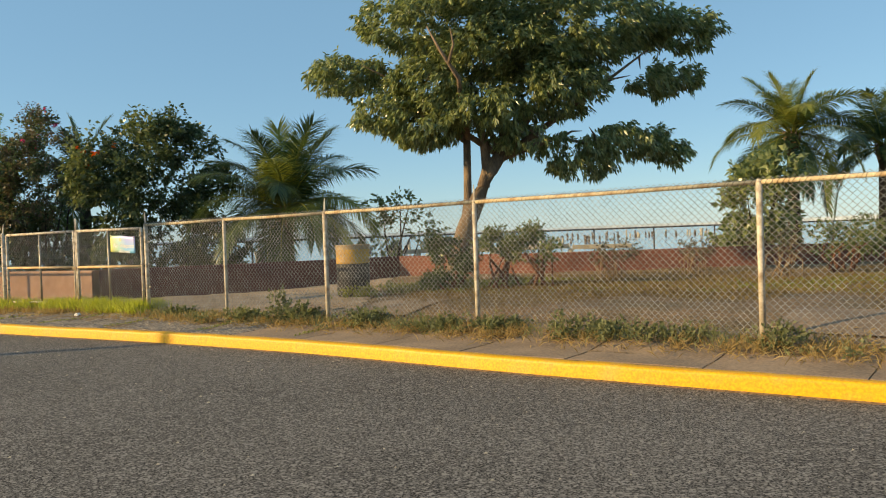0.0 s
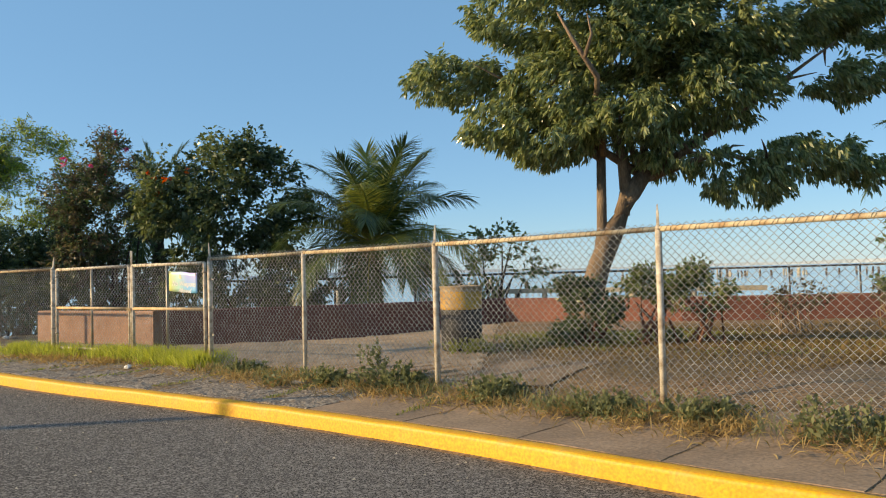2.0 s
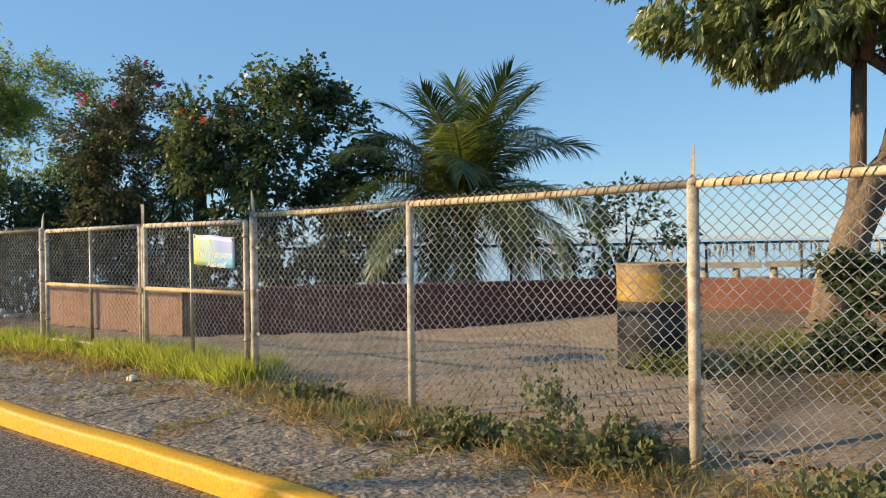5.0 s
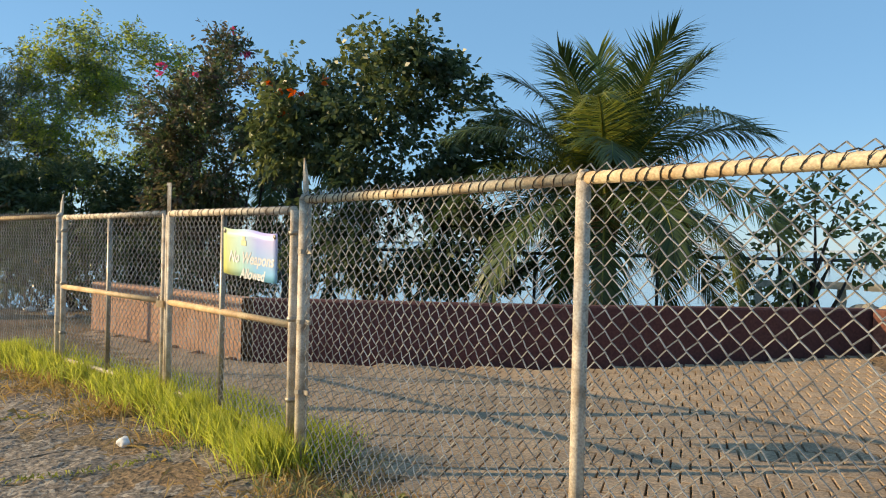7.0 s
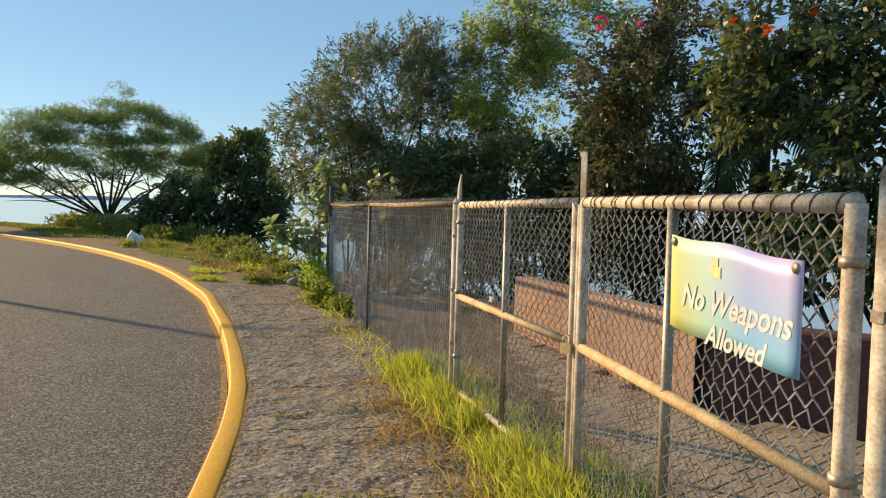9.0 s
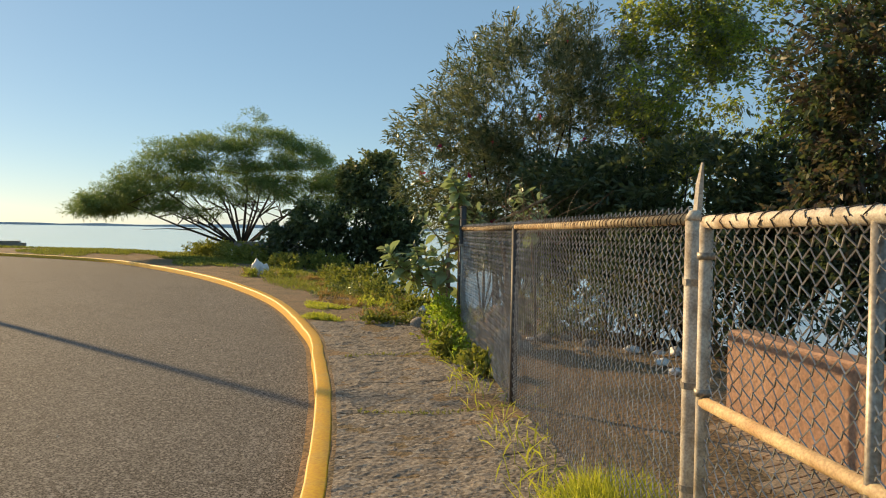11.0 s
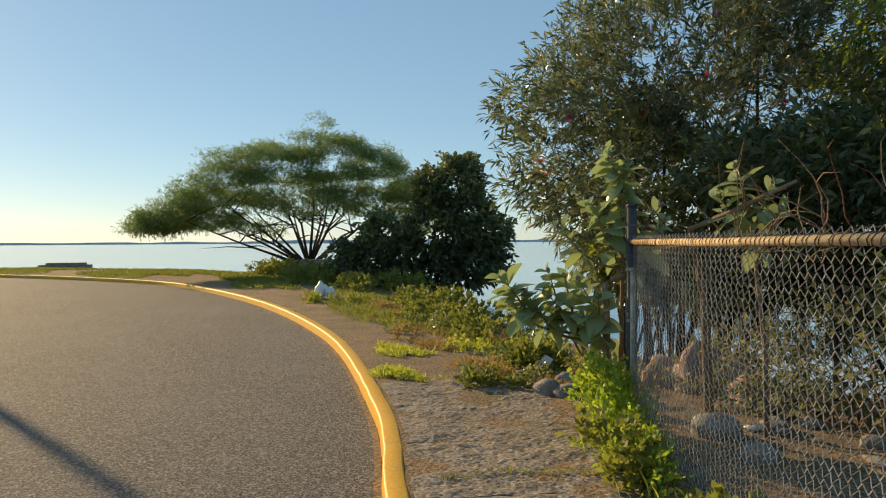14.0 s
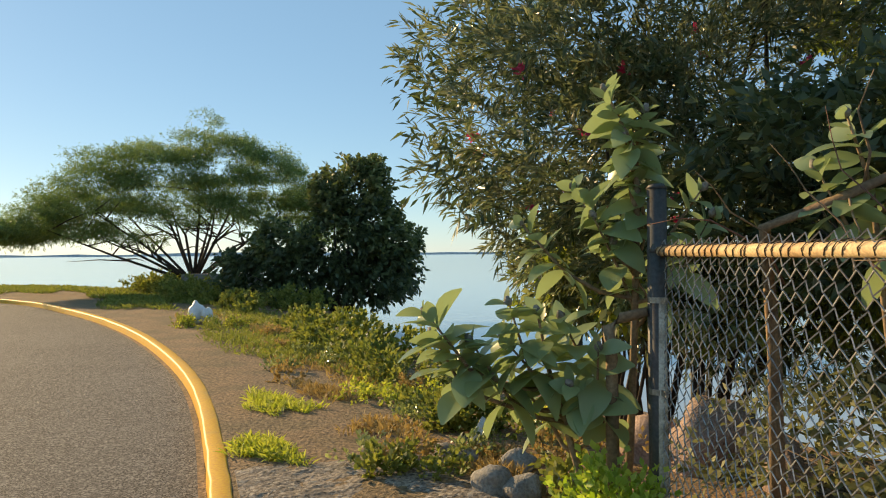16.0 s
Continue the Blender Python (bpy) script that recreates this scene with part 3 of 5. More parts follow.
wood = limbs((0, 0, 0), [(-0.1, 0, 0.85), (0.0, 0.02, 1.6), (0.02, 0.02, 2.7)], [0.09, 0.078, 0.07], [(-0.5, 0.1, 3.4), (-1.3, 0, 3.7), (0, 0.3, 3.9)], 9)
wood.tube([(0.3, 0, 1.8), (0.38, 0.02, 2.15), (0.34, 0.02, 2.7), (0.1, -0.2, 3.3)], [0.12, 0.10, 0.085, 0.05], 8)
wood.tube([(0.05, -0.1, 2.7), (-0.1, -0.8, 3.4), (-0.13, -1.25, 3.6), (-0.45, -1.35, 4.1), (-0.65, -1.3, 4.5)], [0.06, 0.05, 0.042, 0.03, 0.01], 6)
wood.tube([(-0.3, -1.32, 3.85), (-0.2, -1.4, 4.15), (-0.25, -1.35, 4.45)], [0.03, 0.022, 0.008], 6)
part("second_stem", wood.done("second_stem", BARK), bpy.data.objects["shade_tree"])


def leaflets(base, way, across, length, width, sag, material, name):
    """Long folded-down blades: a quad and a pointed end each, bent by their own weight."""
    n = len(base)
    way = way / (np.linalg.norm(way, axis=1, keepdims=True) + 1e-9)
    across = across - way * (across * way).sum(1, keepdims=True)
    across /= np.linalg.norm(across, axis=1, keepdims=True) + 1e-9
    L, W, G = length[:, None], width[:, None] * 0.5, sag[:, None]
    down = np.array([0.0, 0.0, -1.0])
    low = way + down * G * 0.7
    low /= np.linalg.norm(low, axis=1, keepdims=True) + 1e-9
    end = way + down * G * 2.0
    end /= np.linalg.norm(end, axis=1, keepdims=True) + 1e-9
    mid = base + low * L * 0.5
    v = np.empty((n, 5, 3))
    v[:, 0], v[:, 1] = base - across * W * 0.6, base + across * W * 0.6
    v[:, 2], v[:, 3] = mid + across * W, mid - across * W
    v[:, 4] = mid + end * L * 0.5
    q = np.arange(n)[:, None] * 5
    faces = (q + [0, 1, 2, 3]).tolist() + (q + [3, 2, 4]).tolist()
    return mesh_of(name, v.reshape(-1, 3).tolist(), faces, material)


def palm(at, label, height, reach, count, seed, lean=(0, 0), rise=(-0.75, 1.5), gold=0.2, leaf=0.62):
    th = thing("coconut_palm", label, "palm", "palms", at)
    rng = random.Random(seed)
    B = Build()
    pts, rad = [], []
    for k in range(25):
        u = k / 24
        pts.append((lean[0] * u * u, lean[1] * u * u, -0.1 + (height + 0.1) * u))
        rad.append(0.21 - 0.07 * u + 0.10 * math.exp(-9 * u) + (0.012 if k % 2 else 0))
    B.tube(pts, rad, 12)
    trunk = part("trunk", B.done("trunk", DARKBARK), th)
    top = Vector(pts[-1])
    for k in range(10):
        a = k * 2.4
        h = Vector((math.cos(a), math.sin(a), 0))
        part("leaf_base", Build().tube([top - Vector((0, 0, 0.55 - 0.03 * k)) + h * 0.12, top - Vector((0, 0, 0.2)) + h * 0.2, top + Vector((0, 0, 0.1)) + h * 0.24], [0.06, 0.05, 0.02], 5).done("leaf_base", TWIG), trunk)
    for i in range(count):
        az = i * 2.39996 + rng.uniform(-0.3, 0.3)
        u0 = (i + 0.5) / count
        el = rise[0] + (rise[1] - rise[0]) * u0 ** 0.75 + rng.uniform(-0.08, 0.08)
        L = reach * rng.uniform(0.88, 1.1) * (1.0 - 0.3 * u0 ** 3)
        h = Vector((math.cos(az), math.sin(az), 0))
        s = Vector((-h.y, h.x, 0))
        n = 16
        bend = (0.22 + 1.05 * max(0.0, math.cos(el))) * rng.uniform(0.8, 1.25)
        P = [top + h * 0.06]
        for k in range(n):
            e = max(el - bend * ((k + 0.5) / n) ** 1.7 * 1.25, -1.45)
            P.append(P[-1] + (h * math.cos(e) + Vector((0, 0, math.sin(e)))) * L / n)
        twist = rng.uniform(-0.5, 0.5)
        base, way, across, length, width, sag = [], [], [], [], [], []
        for k in range(112):
            u = 0.13 + 0.87 * (k + rng.uniform(-0.2, 0.2)) / 112
            q = min(max(u, 0.0), 0.9999) * n
            j = int(q)
            p = P[j].lerp(P[j + 1], q - j)
            d = (P[j + 1] - P[j]).normalized()
            w = s.cross(d)
            s2, w2 = s * math.cos(twist) + w * math.sin(twist), w * math.cos(twist) - s * math.sin(twist)
            for sg in (1, -1):
                base.append(p)
                way.append(s2 * sg * (1.0 - 0.55 * u ** 3) + d * (0.32 + 0.85 * u * u) - w2 * 0.2 + Vector((rng.uniform(-.06, .06), rng.uniform(-.06, .06), rng.uniform(-.06, .06))))
                across.append(d)
                length.append(leaf * (0.42 + 0.58 * math.sin(math.pi * min(1, 0.18 + 0.72 * u))) * rng.uniform(0.85, 1.1))
                width.append(rng.uniform(0.019, 0.029))
                sag.append(rng.uniform(0.15, 0.5) * (0.5 + 0.8 * max(0.0, math.cos(el))))
        gilt = rng.random() < gold and el > 0.0
        leafy = leaflets(np.array(base), np.array(way), np.array(across), np.array(length), np.array(width), np.array(sag), L_GOLD if gilt else L_PALM, "frond")
        frond = part("frond", leafy, th)
        part("rib", Build().tube(P, [0.034 - 0.029 * (k / n) ** 0.7 for k in range(n + 1)], 5).done("rib", L_GOLD), frond)
    return th


# gold share here colours some upper fronds as if the crown's centre were sunlit
palm((-4.2, 21.5, 0.15), "young coconut palm with arching green fronds behind the wall", 2.0, 2.95, 36, 2, rise=(-0.55, 1.5), gold=0.2, leaf=0.82)
palm((10.9, 24.6, 0.1), "coconut palm with golden green fronds on the beach", 3.95, 2.6, 26, 5, rise=(-0.9, 1.45), gold=0.75)
palm((14.4, 25.8, 0.1), "coconut palm with drooping dark fronds on the beach", 3.6, 2.6, 24, 8, rise=(-0.9, 1.4), gold=0)
palm((-11.2, 25.0, -0.2), "coconut palm half hidden behind bushes", 3.6, 2.6, 18, 12, gold=0)


def bush(name, at, label, category, blobs, stems, wood, sets, seed, turn=0.0, thick=0.045, group=""):
    th = thing(name, label, category, group, at=at, turn=turn)
    rng = random.Random(seed)
    for k in range(stems):
        B = Build()
        t = blobs[k % len(blobs)]
        e = Vector((t[0] + rng.uniform(-.6, .6) * t[3], t[1] + rng.uniform(-.6, .6) * t[4], t[2] + rng.uniform(-.3, .6) * t[5]))
        s = Vector((rng.uniform(-.25, .25) + t[0] * 0.25, rng.uniform(-.25, .25) + t[1] * 0.25, -0.1))
        m = s.lerp(e, 0.5) + Vector((rng.uniform(-.2, .2), rng.uniform(-.2, .2), 0.1))
        B.tube([s, m, e], [thick, thick * 0.65, thick * 0.18], 5)
        part("stem", B.done("stem", wood), th)
    for i, kw in enumerate(sets):
        kw = dict(kw)
        nm = kw.pop("name", "foliage")
        lab = kw.pop("label", "")
        part(nm, foliage(nm, blobs=kw.pop("blobs", blobs), seed=seed * 5 + i, **kw), th, lab, kind="stuff" if nm == "bloom" else "")
    return th


def lumps(seed, n, half, deep, low, high, size, flat=0.8, point=0.35):
    """Uneven lumps of foliage inside a rounded outline from low to high."""
    rng = random.Random(seed)
    out = []
    for k in range(n):
        v = (k + rng.random()) / n
        z = low + (high - low) * v
        r = math.sqrt(max(0.05, 1 - (max(0.0, v - point) / (1.02 - point)) ** 2.2))
        sz = size * rng.uniform(0.65, 1.25)
        a = rng.uniform(0, 6.283)
        q = rng.uniform(0.15, 1.0) ** 0.6 * r
        out.append((half * q * math.cos(a), deep * q * math.sin(a), z, sz, sz, sz * flat * rng.uniform(0.7, 1.2)))
    return out


# the row of bushes and small trees along the shore
# small lighter leaf clumps stand for foliage caught by the sun, by colour
bush("flowering_tree", (-7.9, 22.0, -0.1), "dense dark green tree with a few orange blooms", "tree",
     lumps(41, 44, 2.0, 1.2, 0.95, 4.6, 0.58, point=0.5), 8, DARKBARK,
     [dict(twigs=4100, per=8, length=0.13, width=0.07, material=L_DARK, gap=0.8, hang=0.5, freq=2.6, spread=0.13),
      dict(twigs=190, per=7, length=0.14, width=0.08, material=L_MID, gap=0.4, hang=0.5, blobs=[(-1.5, -0.6, 3.9, 0.5, 0.5, 0.6), (-1.6, -0.7, 3.2, 0.5, 0.5, 0.6), (-0.2, -0.8, 4.5, 0.5, 0.4, 0.4)]),
      dict(name="bloom", label="orange blooms", twigs=7, per=7, length=0.12, width=0.07, material=ORANGE, spread=0.05, blobs=[(-1.3, -0.9, 3.9, 0.7, 0.3, 0.5)])], 21, 12, 0.05)
bush("bougainvillea_tree", (-11.1, 22.1, 0.0), "bronze leaved shrub with a few pink flowers", "tree",
     lumps(42, 30, 1.05, 1.1, 0.8, 4.85, 0.48, 1.0), 16, DARKBARK,
     [dict(twigs=1350, per=9, length=0.10, width=0.045, material=L_BRONZE, gap=0.72, freq=2.4),
      dict(twigs=1350, per=8, length=0.11, width=0.05, material=L_DARK, gap=0.72, freq=2.4),
      dict(name="bloom", label="pink flowers", twigs=7, per=8, length=0.10, width=0.06, material=PETAL, spread=0.06, blobs=[(-0.5, -0.5, 4.6, 0.8, 0.6, 0.8)])], 22, 30, 0.06)
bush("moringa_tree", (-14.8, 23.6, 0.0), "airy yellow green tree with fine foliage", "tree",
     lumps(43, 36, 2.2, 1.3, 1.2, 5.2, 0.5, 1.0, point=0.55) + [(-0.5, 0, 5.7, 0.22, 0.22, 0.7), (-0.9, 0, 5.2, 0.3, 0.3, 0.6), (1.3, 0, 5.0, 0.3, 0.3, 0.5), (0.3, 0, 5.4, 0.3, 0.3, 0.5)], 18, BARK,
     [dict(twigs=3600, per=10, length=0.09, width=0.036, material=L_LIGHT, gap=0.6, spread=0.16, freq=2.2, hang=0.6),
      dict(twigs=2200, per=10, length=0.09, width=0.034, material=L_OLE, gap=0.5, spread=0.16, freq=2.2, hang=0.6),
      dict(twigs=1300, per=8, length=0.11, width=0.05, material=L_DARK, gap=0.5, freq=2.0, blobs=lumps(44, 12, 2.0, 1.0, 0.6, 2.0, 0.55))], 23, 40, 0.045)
bush("oleander", (-17.2, 21.2, 0.0), "tall oleander shrub with narrow leaves and pink flowers", "shrub",
     [(0, 0, 3.7, 1.4, 1.3, 1.3), (-1.0, -0.3, 2.7, 1.1, 1.1, 1.2), (1.3, 0.3, 3.4, 1.3, 1.2, 1.7), (0.2, 0, 1.9, 1.6, 1.3, 1.1), (0.8, 0, 4.7, 0.7, 0.6, 0.6), (1.4, 0.2, 1.6, 1.5, 1.2, 1.3)], 14, DARKBARK,
     [dict(twigs=4600, per=15, length=0.13, width=0.02, material=L_OLE, gap=0.5, hang=0.0, spread=0.12, freq=1.9, open_=0.6),
      dict(twigs=1200, per=10, length=0.13, width=0.03, material=L_DARK, gap=0.3, spread=0.15),
      dict(name="bloom", label="pink flowers", twigs=26, per=7, length=0.07, width=0.05, material=PETAL, spread=0.04)], 24, 56, 0.035)
bush("undergrowth_shrub", (-13.6, 21.4, 0.0), "dark bare-stemmed undergrowth shrub behind the fence", "shrub",
     [(0, 0, 2.1, 1.6, 0.9, 0.6), (-1.6, 0.2, 2.0, 1.2, 0.9, 0.7), (1.6, 0.2, 2.0, 1.2, 0.9, 0.7), (0.9, 0.1, 1.3, 0.5, 0.5, 0.4), (-1.0, 0.3, 1.25, 0.4, 0.5, 0.35)], 16, DARKBARK,
     [dict(twigs=2300, per=8, length=0.13, width=0.045, material=L_DARK, gap=0.4, hang=0.2, spread=0.12, freq=2.0)], 29, 26, 0.035)
bush("thicket", (-11.6, 20.5, 0.05), "tangled thicket of dead stems with few leaves behind the fence", "shrub",
     [(0, 0, 0.8, 1.3, 0.6, 0.5), (-1.3, 0.3, 1.1, 1.0, 0.6, 0.7), (1.2, 0.2, 0.7, 1.0, 0.5, 0.5)], 34, TWIG,
     [dict(twigs=620, per=7, length=0.10, width=0.04, material=L_DARK, gap=0.45, hang=0.1, spread=0.12, freq=2.0)], 33, 26, 0.013)
bush("hanging_shrub", (-17.3, 20.7, -0.1), "green leafy shrub hanging towards the water", "shrub",
     [(0, 0, 1.45, 0.7, 0.5, 0.3), (-0.6, 0.3, 1.4, 0.6, 0.5, 0.28), (0.7, -0.1, 1.35, 0.6, 0.5, 0.35), (-0.9, 0.5, 1.7, 0.5, 0.4, 0.3)], 9, DARKBARK,
     [dict(twigs=560, per=8, length=0.10, width=0.05, material=L_TREE, gap=0.5, hang=0.6, spread=0.1, freq=2.4),
      dict(twigs=160, per=8, length=0.10, width=0.05, material=L_LIGHT, gap=0.5, hang=0.6, spread=0.1, freq=2.4)], 35, 10, 0.022)
bush("thicket", (-14.0, 20.4, 0.0), "tangled thicket of dead twigs near the fence corner", "shrub",
     [(0, 0, 0.6, 1.2, 0.5, 0.5), (-1.0, 0.2, 0.5, 0.8, 0.5, 0.4), (0.9, -0.2, 0.8, 0.9, 0.5, 0.5)], 40, TWIG,
     [dict(twigs=560, per=7, length=0.09, width=0.04, material=L_SCRUB, gap=0.45, hang=0.1, spread=0.12, freq=2.0)], 34, 26, 0.011)
# second leaf set: lighter colour paints in sunlit leaves on top and front
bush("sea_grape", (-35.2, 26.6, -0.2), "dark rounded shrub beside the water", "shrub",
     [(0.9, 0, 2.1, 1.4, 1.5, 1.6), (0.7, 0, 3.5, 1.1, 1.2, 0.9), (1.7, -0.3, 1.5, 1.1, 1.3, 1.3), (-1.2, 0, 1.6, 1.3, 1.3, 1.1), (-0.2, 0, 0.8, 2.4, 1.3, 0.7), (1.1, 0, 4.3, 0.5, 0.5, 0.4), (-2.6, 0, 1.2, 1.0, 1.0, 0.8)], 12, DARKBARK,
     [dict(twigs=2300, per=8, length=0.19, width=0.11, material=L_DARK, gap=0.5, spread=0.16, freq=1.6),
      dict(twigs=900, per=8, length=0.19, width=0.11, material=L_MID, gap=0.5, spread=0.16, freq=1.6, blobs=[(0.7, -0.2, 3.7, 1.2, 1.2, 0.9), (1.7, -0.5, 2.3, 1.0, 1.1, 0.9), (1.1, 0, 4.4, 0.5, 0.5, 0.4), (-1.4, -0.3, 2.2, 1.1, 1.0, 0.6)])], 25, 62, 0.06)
arng = random.Random(260)
tiers = []
for k in range(240):
    ax = -6.5 + 12.3 * (k + arng.random()) / 240
    atop = 5.85 - (0.08 if ax < 0.4 else 0.1) * (ax - 0.4) ** 2
    alow = 2.15 - 0.10 * max(0.0, ax - 2.2)
    az_ = min(atop, alow + (atop - alow) * arng.random() ** 0.85)
    tiers.append((ax, arng.uniform(-1.5, 1.5), az_, arng.uniform(0.55, 1.15), arng.uniform(0.5, 1.0), arng.uniform(0.07, 0.17)))
tiers += [(0.5, 0, 6.55, 0.4, 0.3, 0.16), (1.0, 0, 6.3, 0.5, 0.4, 0.2), (-6.7, -0.6, 2.4, 0.6, 0.5, 0.12), (-6.2, -0.6, 2.7, 0.7, 0.6, 0.14)]
tree("acacia_tree", (-42.6, 24.3, 0.1), "windswept flat-topped acacia with feathery foliage", "tree",
     [(0, 0, -0.1), (0.1, 0, 0.35), (0.2, 0, 0.6)], [0.17, 0.14, 0.12],
     [(-3.5, -0.6, 3.3), (-1.8, 0.5, 4.2), (0.3, 0, 5.2), (2.0, 0.4, 4.4), (3.6, -0.4, 3.2), (-5.2, -0.6, 2.6), (1.2, -0.8, 3.6), (-1.0, 0.8, 3.4), (-2.9, -0.8, 2.2), (2.9, 0.6, 2.4), (-2.2, 0.3, 2.9), (-0.4, -0.6, 3.0), (1.8, 0.2, 2.8), (0.8, 0.7, 3.2), (-4.0, 0.2, 2.5)], DARKBARK,
     [dict(blobs=tiers, twigs=18000, per=10, length=0.13, width=0.026, material=L_ACACIA, spread=0.2, hang=0.3, gap=0.25, freq=1.2, open_=0.9)], 26, sub=6, turn=63)
bush("sapling", (-1.3, 22.6, 0.1), "thin sapling with dark leaves growing behind the wall", "shrub",
     [(0, 0, 1.9, 0.7, 0.6, 0.5), (0.5, 0, 1.3, 0.7, 0.6, 0.5), (-0.4, 0, 1.0, 0.6, 0.5, 0.7)], 8, DARKBARK,
     [dict(twigs=150, per=7, length=0.14, width=0.08, material=L_MID, gap=0.5)], 27)
bush("leafy_shrub", (8.75, 22.0, 0.2), "tall shrub with broad yellow green leaves", "shrub",
     [(0, 0, 1.6, 0.9, 0.8, 1.2), (0.5, 0, 2.4, 0.7, 0.6, 0.6), (-0.3, 0, 0.8, 0.9, 0.8, 0.7)], 8, DARKBARK,
     [dict(twigs=620, per=7, length=0.20, width=0.12, material=L_TREE, gap=0.3)], 28)
HEDGE = [(0.08, 13.4, 0.85, 0.85), (0.95, 13.4, 0.65, 0.95), (1.55, 13.25, 0.8, 1.0), (7.2, 14.6, 1.2, 0.85), (8.5, 14.9, 1.2, 0.95), (9.8, 15.3, 1.3, 0.95), (11.2, 15.8, 1.3, 1.0), (12.6, 16.2, 1.3, 1.0)]
for k, (x, y, w, h) in enumerate(HEDGE):
    low = k == 0
    bush("hedge_bush", (x, y, lz(x, y)), "dense dark green garden bush low to the ground" if low else "garden bush with thin green leaves and bare reddish stems", "bush",
         lumps(500 + k, 14, w * 0.5, w * 0.42, h * (0.15 if low else 0.5), h * 0.95, w * 0.2, 0.7), 9, REDTWIG,
         [dict(twigs=800 if low else 300, per=8, length=0.065, width=0.034, material=L_DARK if low else L_MID, gap=0.6, spread=0.06, freq=3.4)], 30 + k, k * 50, 0.03, "garden bushes")
for k, (x, y, w, h) in enumerate([(3.1, 14.5, 0.7, 0.75), (4.9, 15.4, 0.9, 0.7), (5.9, 13.9, 0.9, 0.8)]):
    bush("bare_shrub", (x, y, lz(x, y)), "small half-bare shrub with thin brown twigs", "bush",
         [(0.1, 0, h * 0.7, w * 0.55, w * 0.4, h * 0.25), (-w * 0.3, 0, h * 0.6, w * 0.3, w * 0.3, h * 0.2)], 16, TWIG,
         [dict(twigs=130, per=6, length=0.05, width=0.03, material=L_BRONZE, gap=0.3, spread=0.05, freq=3.0)], 80 + k, k * 70, 0.014, "garden bushes")


# ---- street furniture and things on the plaza ----
def lathe(profile, sides=28):
    b = Build()
    n = len(profile)
    for k in range(sides):
        a = 2 * math.pi * k / sides
        for r, z in profile:
            b.v.append(Vector((r * math.cos(a), r * math.sin(a), z)))
    for k in range(sides):
        for i in range(n - 1):
            p, q = k * n + i, ((k + 1) % sides) * n + i
            b.f.append((p, q, q + 1, p + 1))
    return b


dz = lz(-1.57, 13.77)
drum = thing("oil_drum", "old steel drum bin, yellow top over black, on the plaza edge", "drum", at=(-1.57, 13.77, dz), turn=20)
part("body", lathe([(0.0, 0.02), (0.27, 0.02), (0.283, 0.0), (0.289, 0.02), (0.283, 0.05), (0.283, 0.27), (0.292, 0.285), (0.283, 0.30), (0.284, 0.56)]).done("body", BLACK), drum, "black painted lower drum")
part("band", lathe([(0.285, 0.56), (0.293, 0.575), (0.286, 0.60), (0.287, 0.80)]).done("band", DRUMYEL), drum, "faded yellow painted band")
part("rim", lathe([(0.287, 0.80), (0.292, 0.83), (0.29, 0.855), (0.302, 0.865), (0.300, 0.88), (0.288, 0.88), (0.28, 0.86), (0.272, 0.80), (0.268, 0.5), (0.0, 0.45)]).done("rim", DRUMTAN), drum, "dented tan rim")

# sign wired to the gate
gx0, gy0 = GATE[0]
gd = (Vector((*GATE[1], 0)) - Vector((gx0, gy0, 0))).normalized()
gn = Vector((-gd.y, gd.x, 0))
if gn.y > 0:
    gn = -gn
SIGN = bpy.data.materials.new("sign_print")
SIGN.use_nodes = True
sn, sl = SIGN.node_tree.nodes, SIGN.node_tree.links
sp = sn["Principled BSDF"]
sp.inputs["Roughness"].default_value = 0.35
stc, ssep = sn.new("ShaderNodeTexCoord"), sn.new("ShaderNodeSeparateXYZ")
sl.new(stc.outputs["Object"], ssep.inputs[0])
def ramp(cols, sock, lo, hi):
    mr = sn.new("ShaderNodeMapRange")
    mr.inputs["From Min"].default_value, mr.inputs["From Max"].default_value = lo, hi
    sl.new(sock, mr.inputs["Value"])
    r = sn.new("ShaderNodeValToRGB")
    r.color_ramp.elements[0].color, r.color_ramp.elements[1].color = (*cols[0], 1), (*cols[-1], 1)
    for i, c in enumerate(cols[1:-1]):
        e = r.color_ramp.elements.new((i + 1) / (len(cols) - 1))
        e.color = (*c, 1)
    sl.new(mr.outputs[0], r.inputs[0])
    return r
top_r = ramp([(0.62, 0.72, 0.36), (0.55, 0.72, 0.75), (0.50, 0.42, 0.82), (0.72, 0.55, 0.85)], ssep.outputs["X"], -0.31, 0.31)
bot_r = ramp([(0.58, 0.55, 0.10), (0.35, 0.60, 0.45), (0.12, 0.52, 0.75), (0.10, 0.55, 0.78)], ssep.outputs["X"], -0.31, 0.31)
mz = sn.new("ShaderNodeMapRange")
mz.inputs["From Min"].default_value, mz.inputs["From Max"].default_value = -0.19, 0.19
sl.new(ssep.outputs["Z"], mz.inputs["Value"])
smx = sn.new("ShaderNodeMix")
smx.data_type = "RGBA"
sl.new(mz.outputs[0], smx.inputs["Factor"]), sl.new(bot_r.outputs[0], smx.inputs["A"]), sl.new(top_r.outputs[0], smx.inputs["B"])
sl.new(smx.outputs["Result"], sp.inputs["Base Color"])

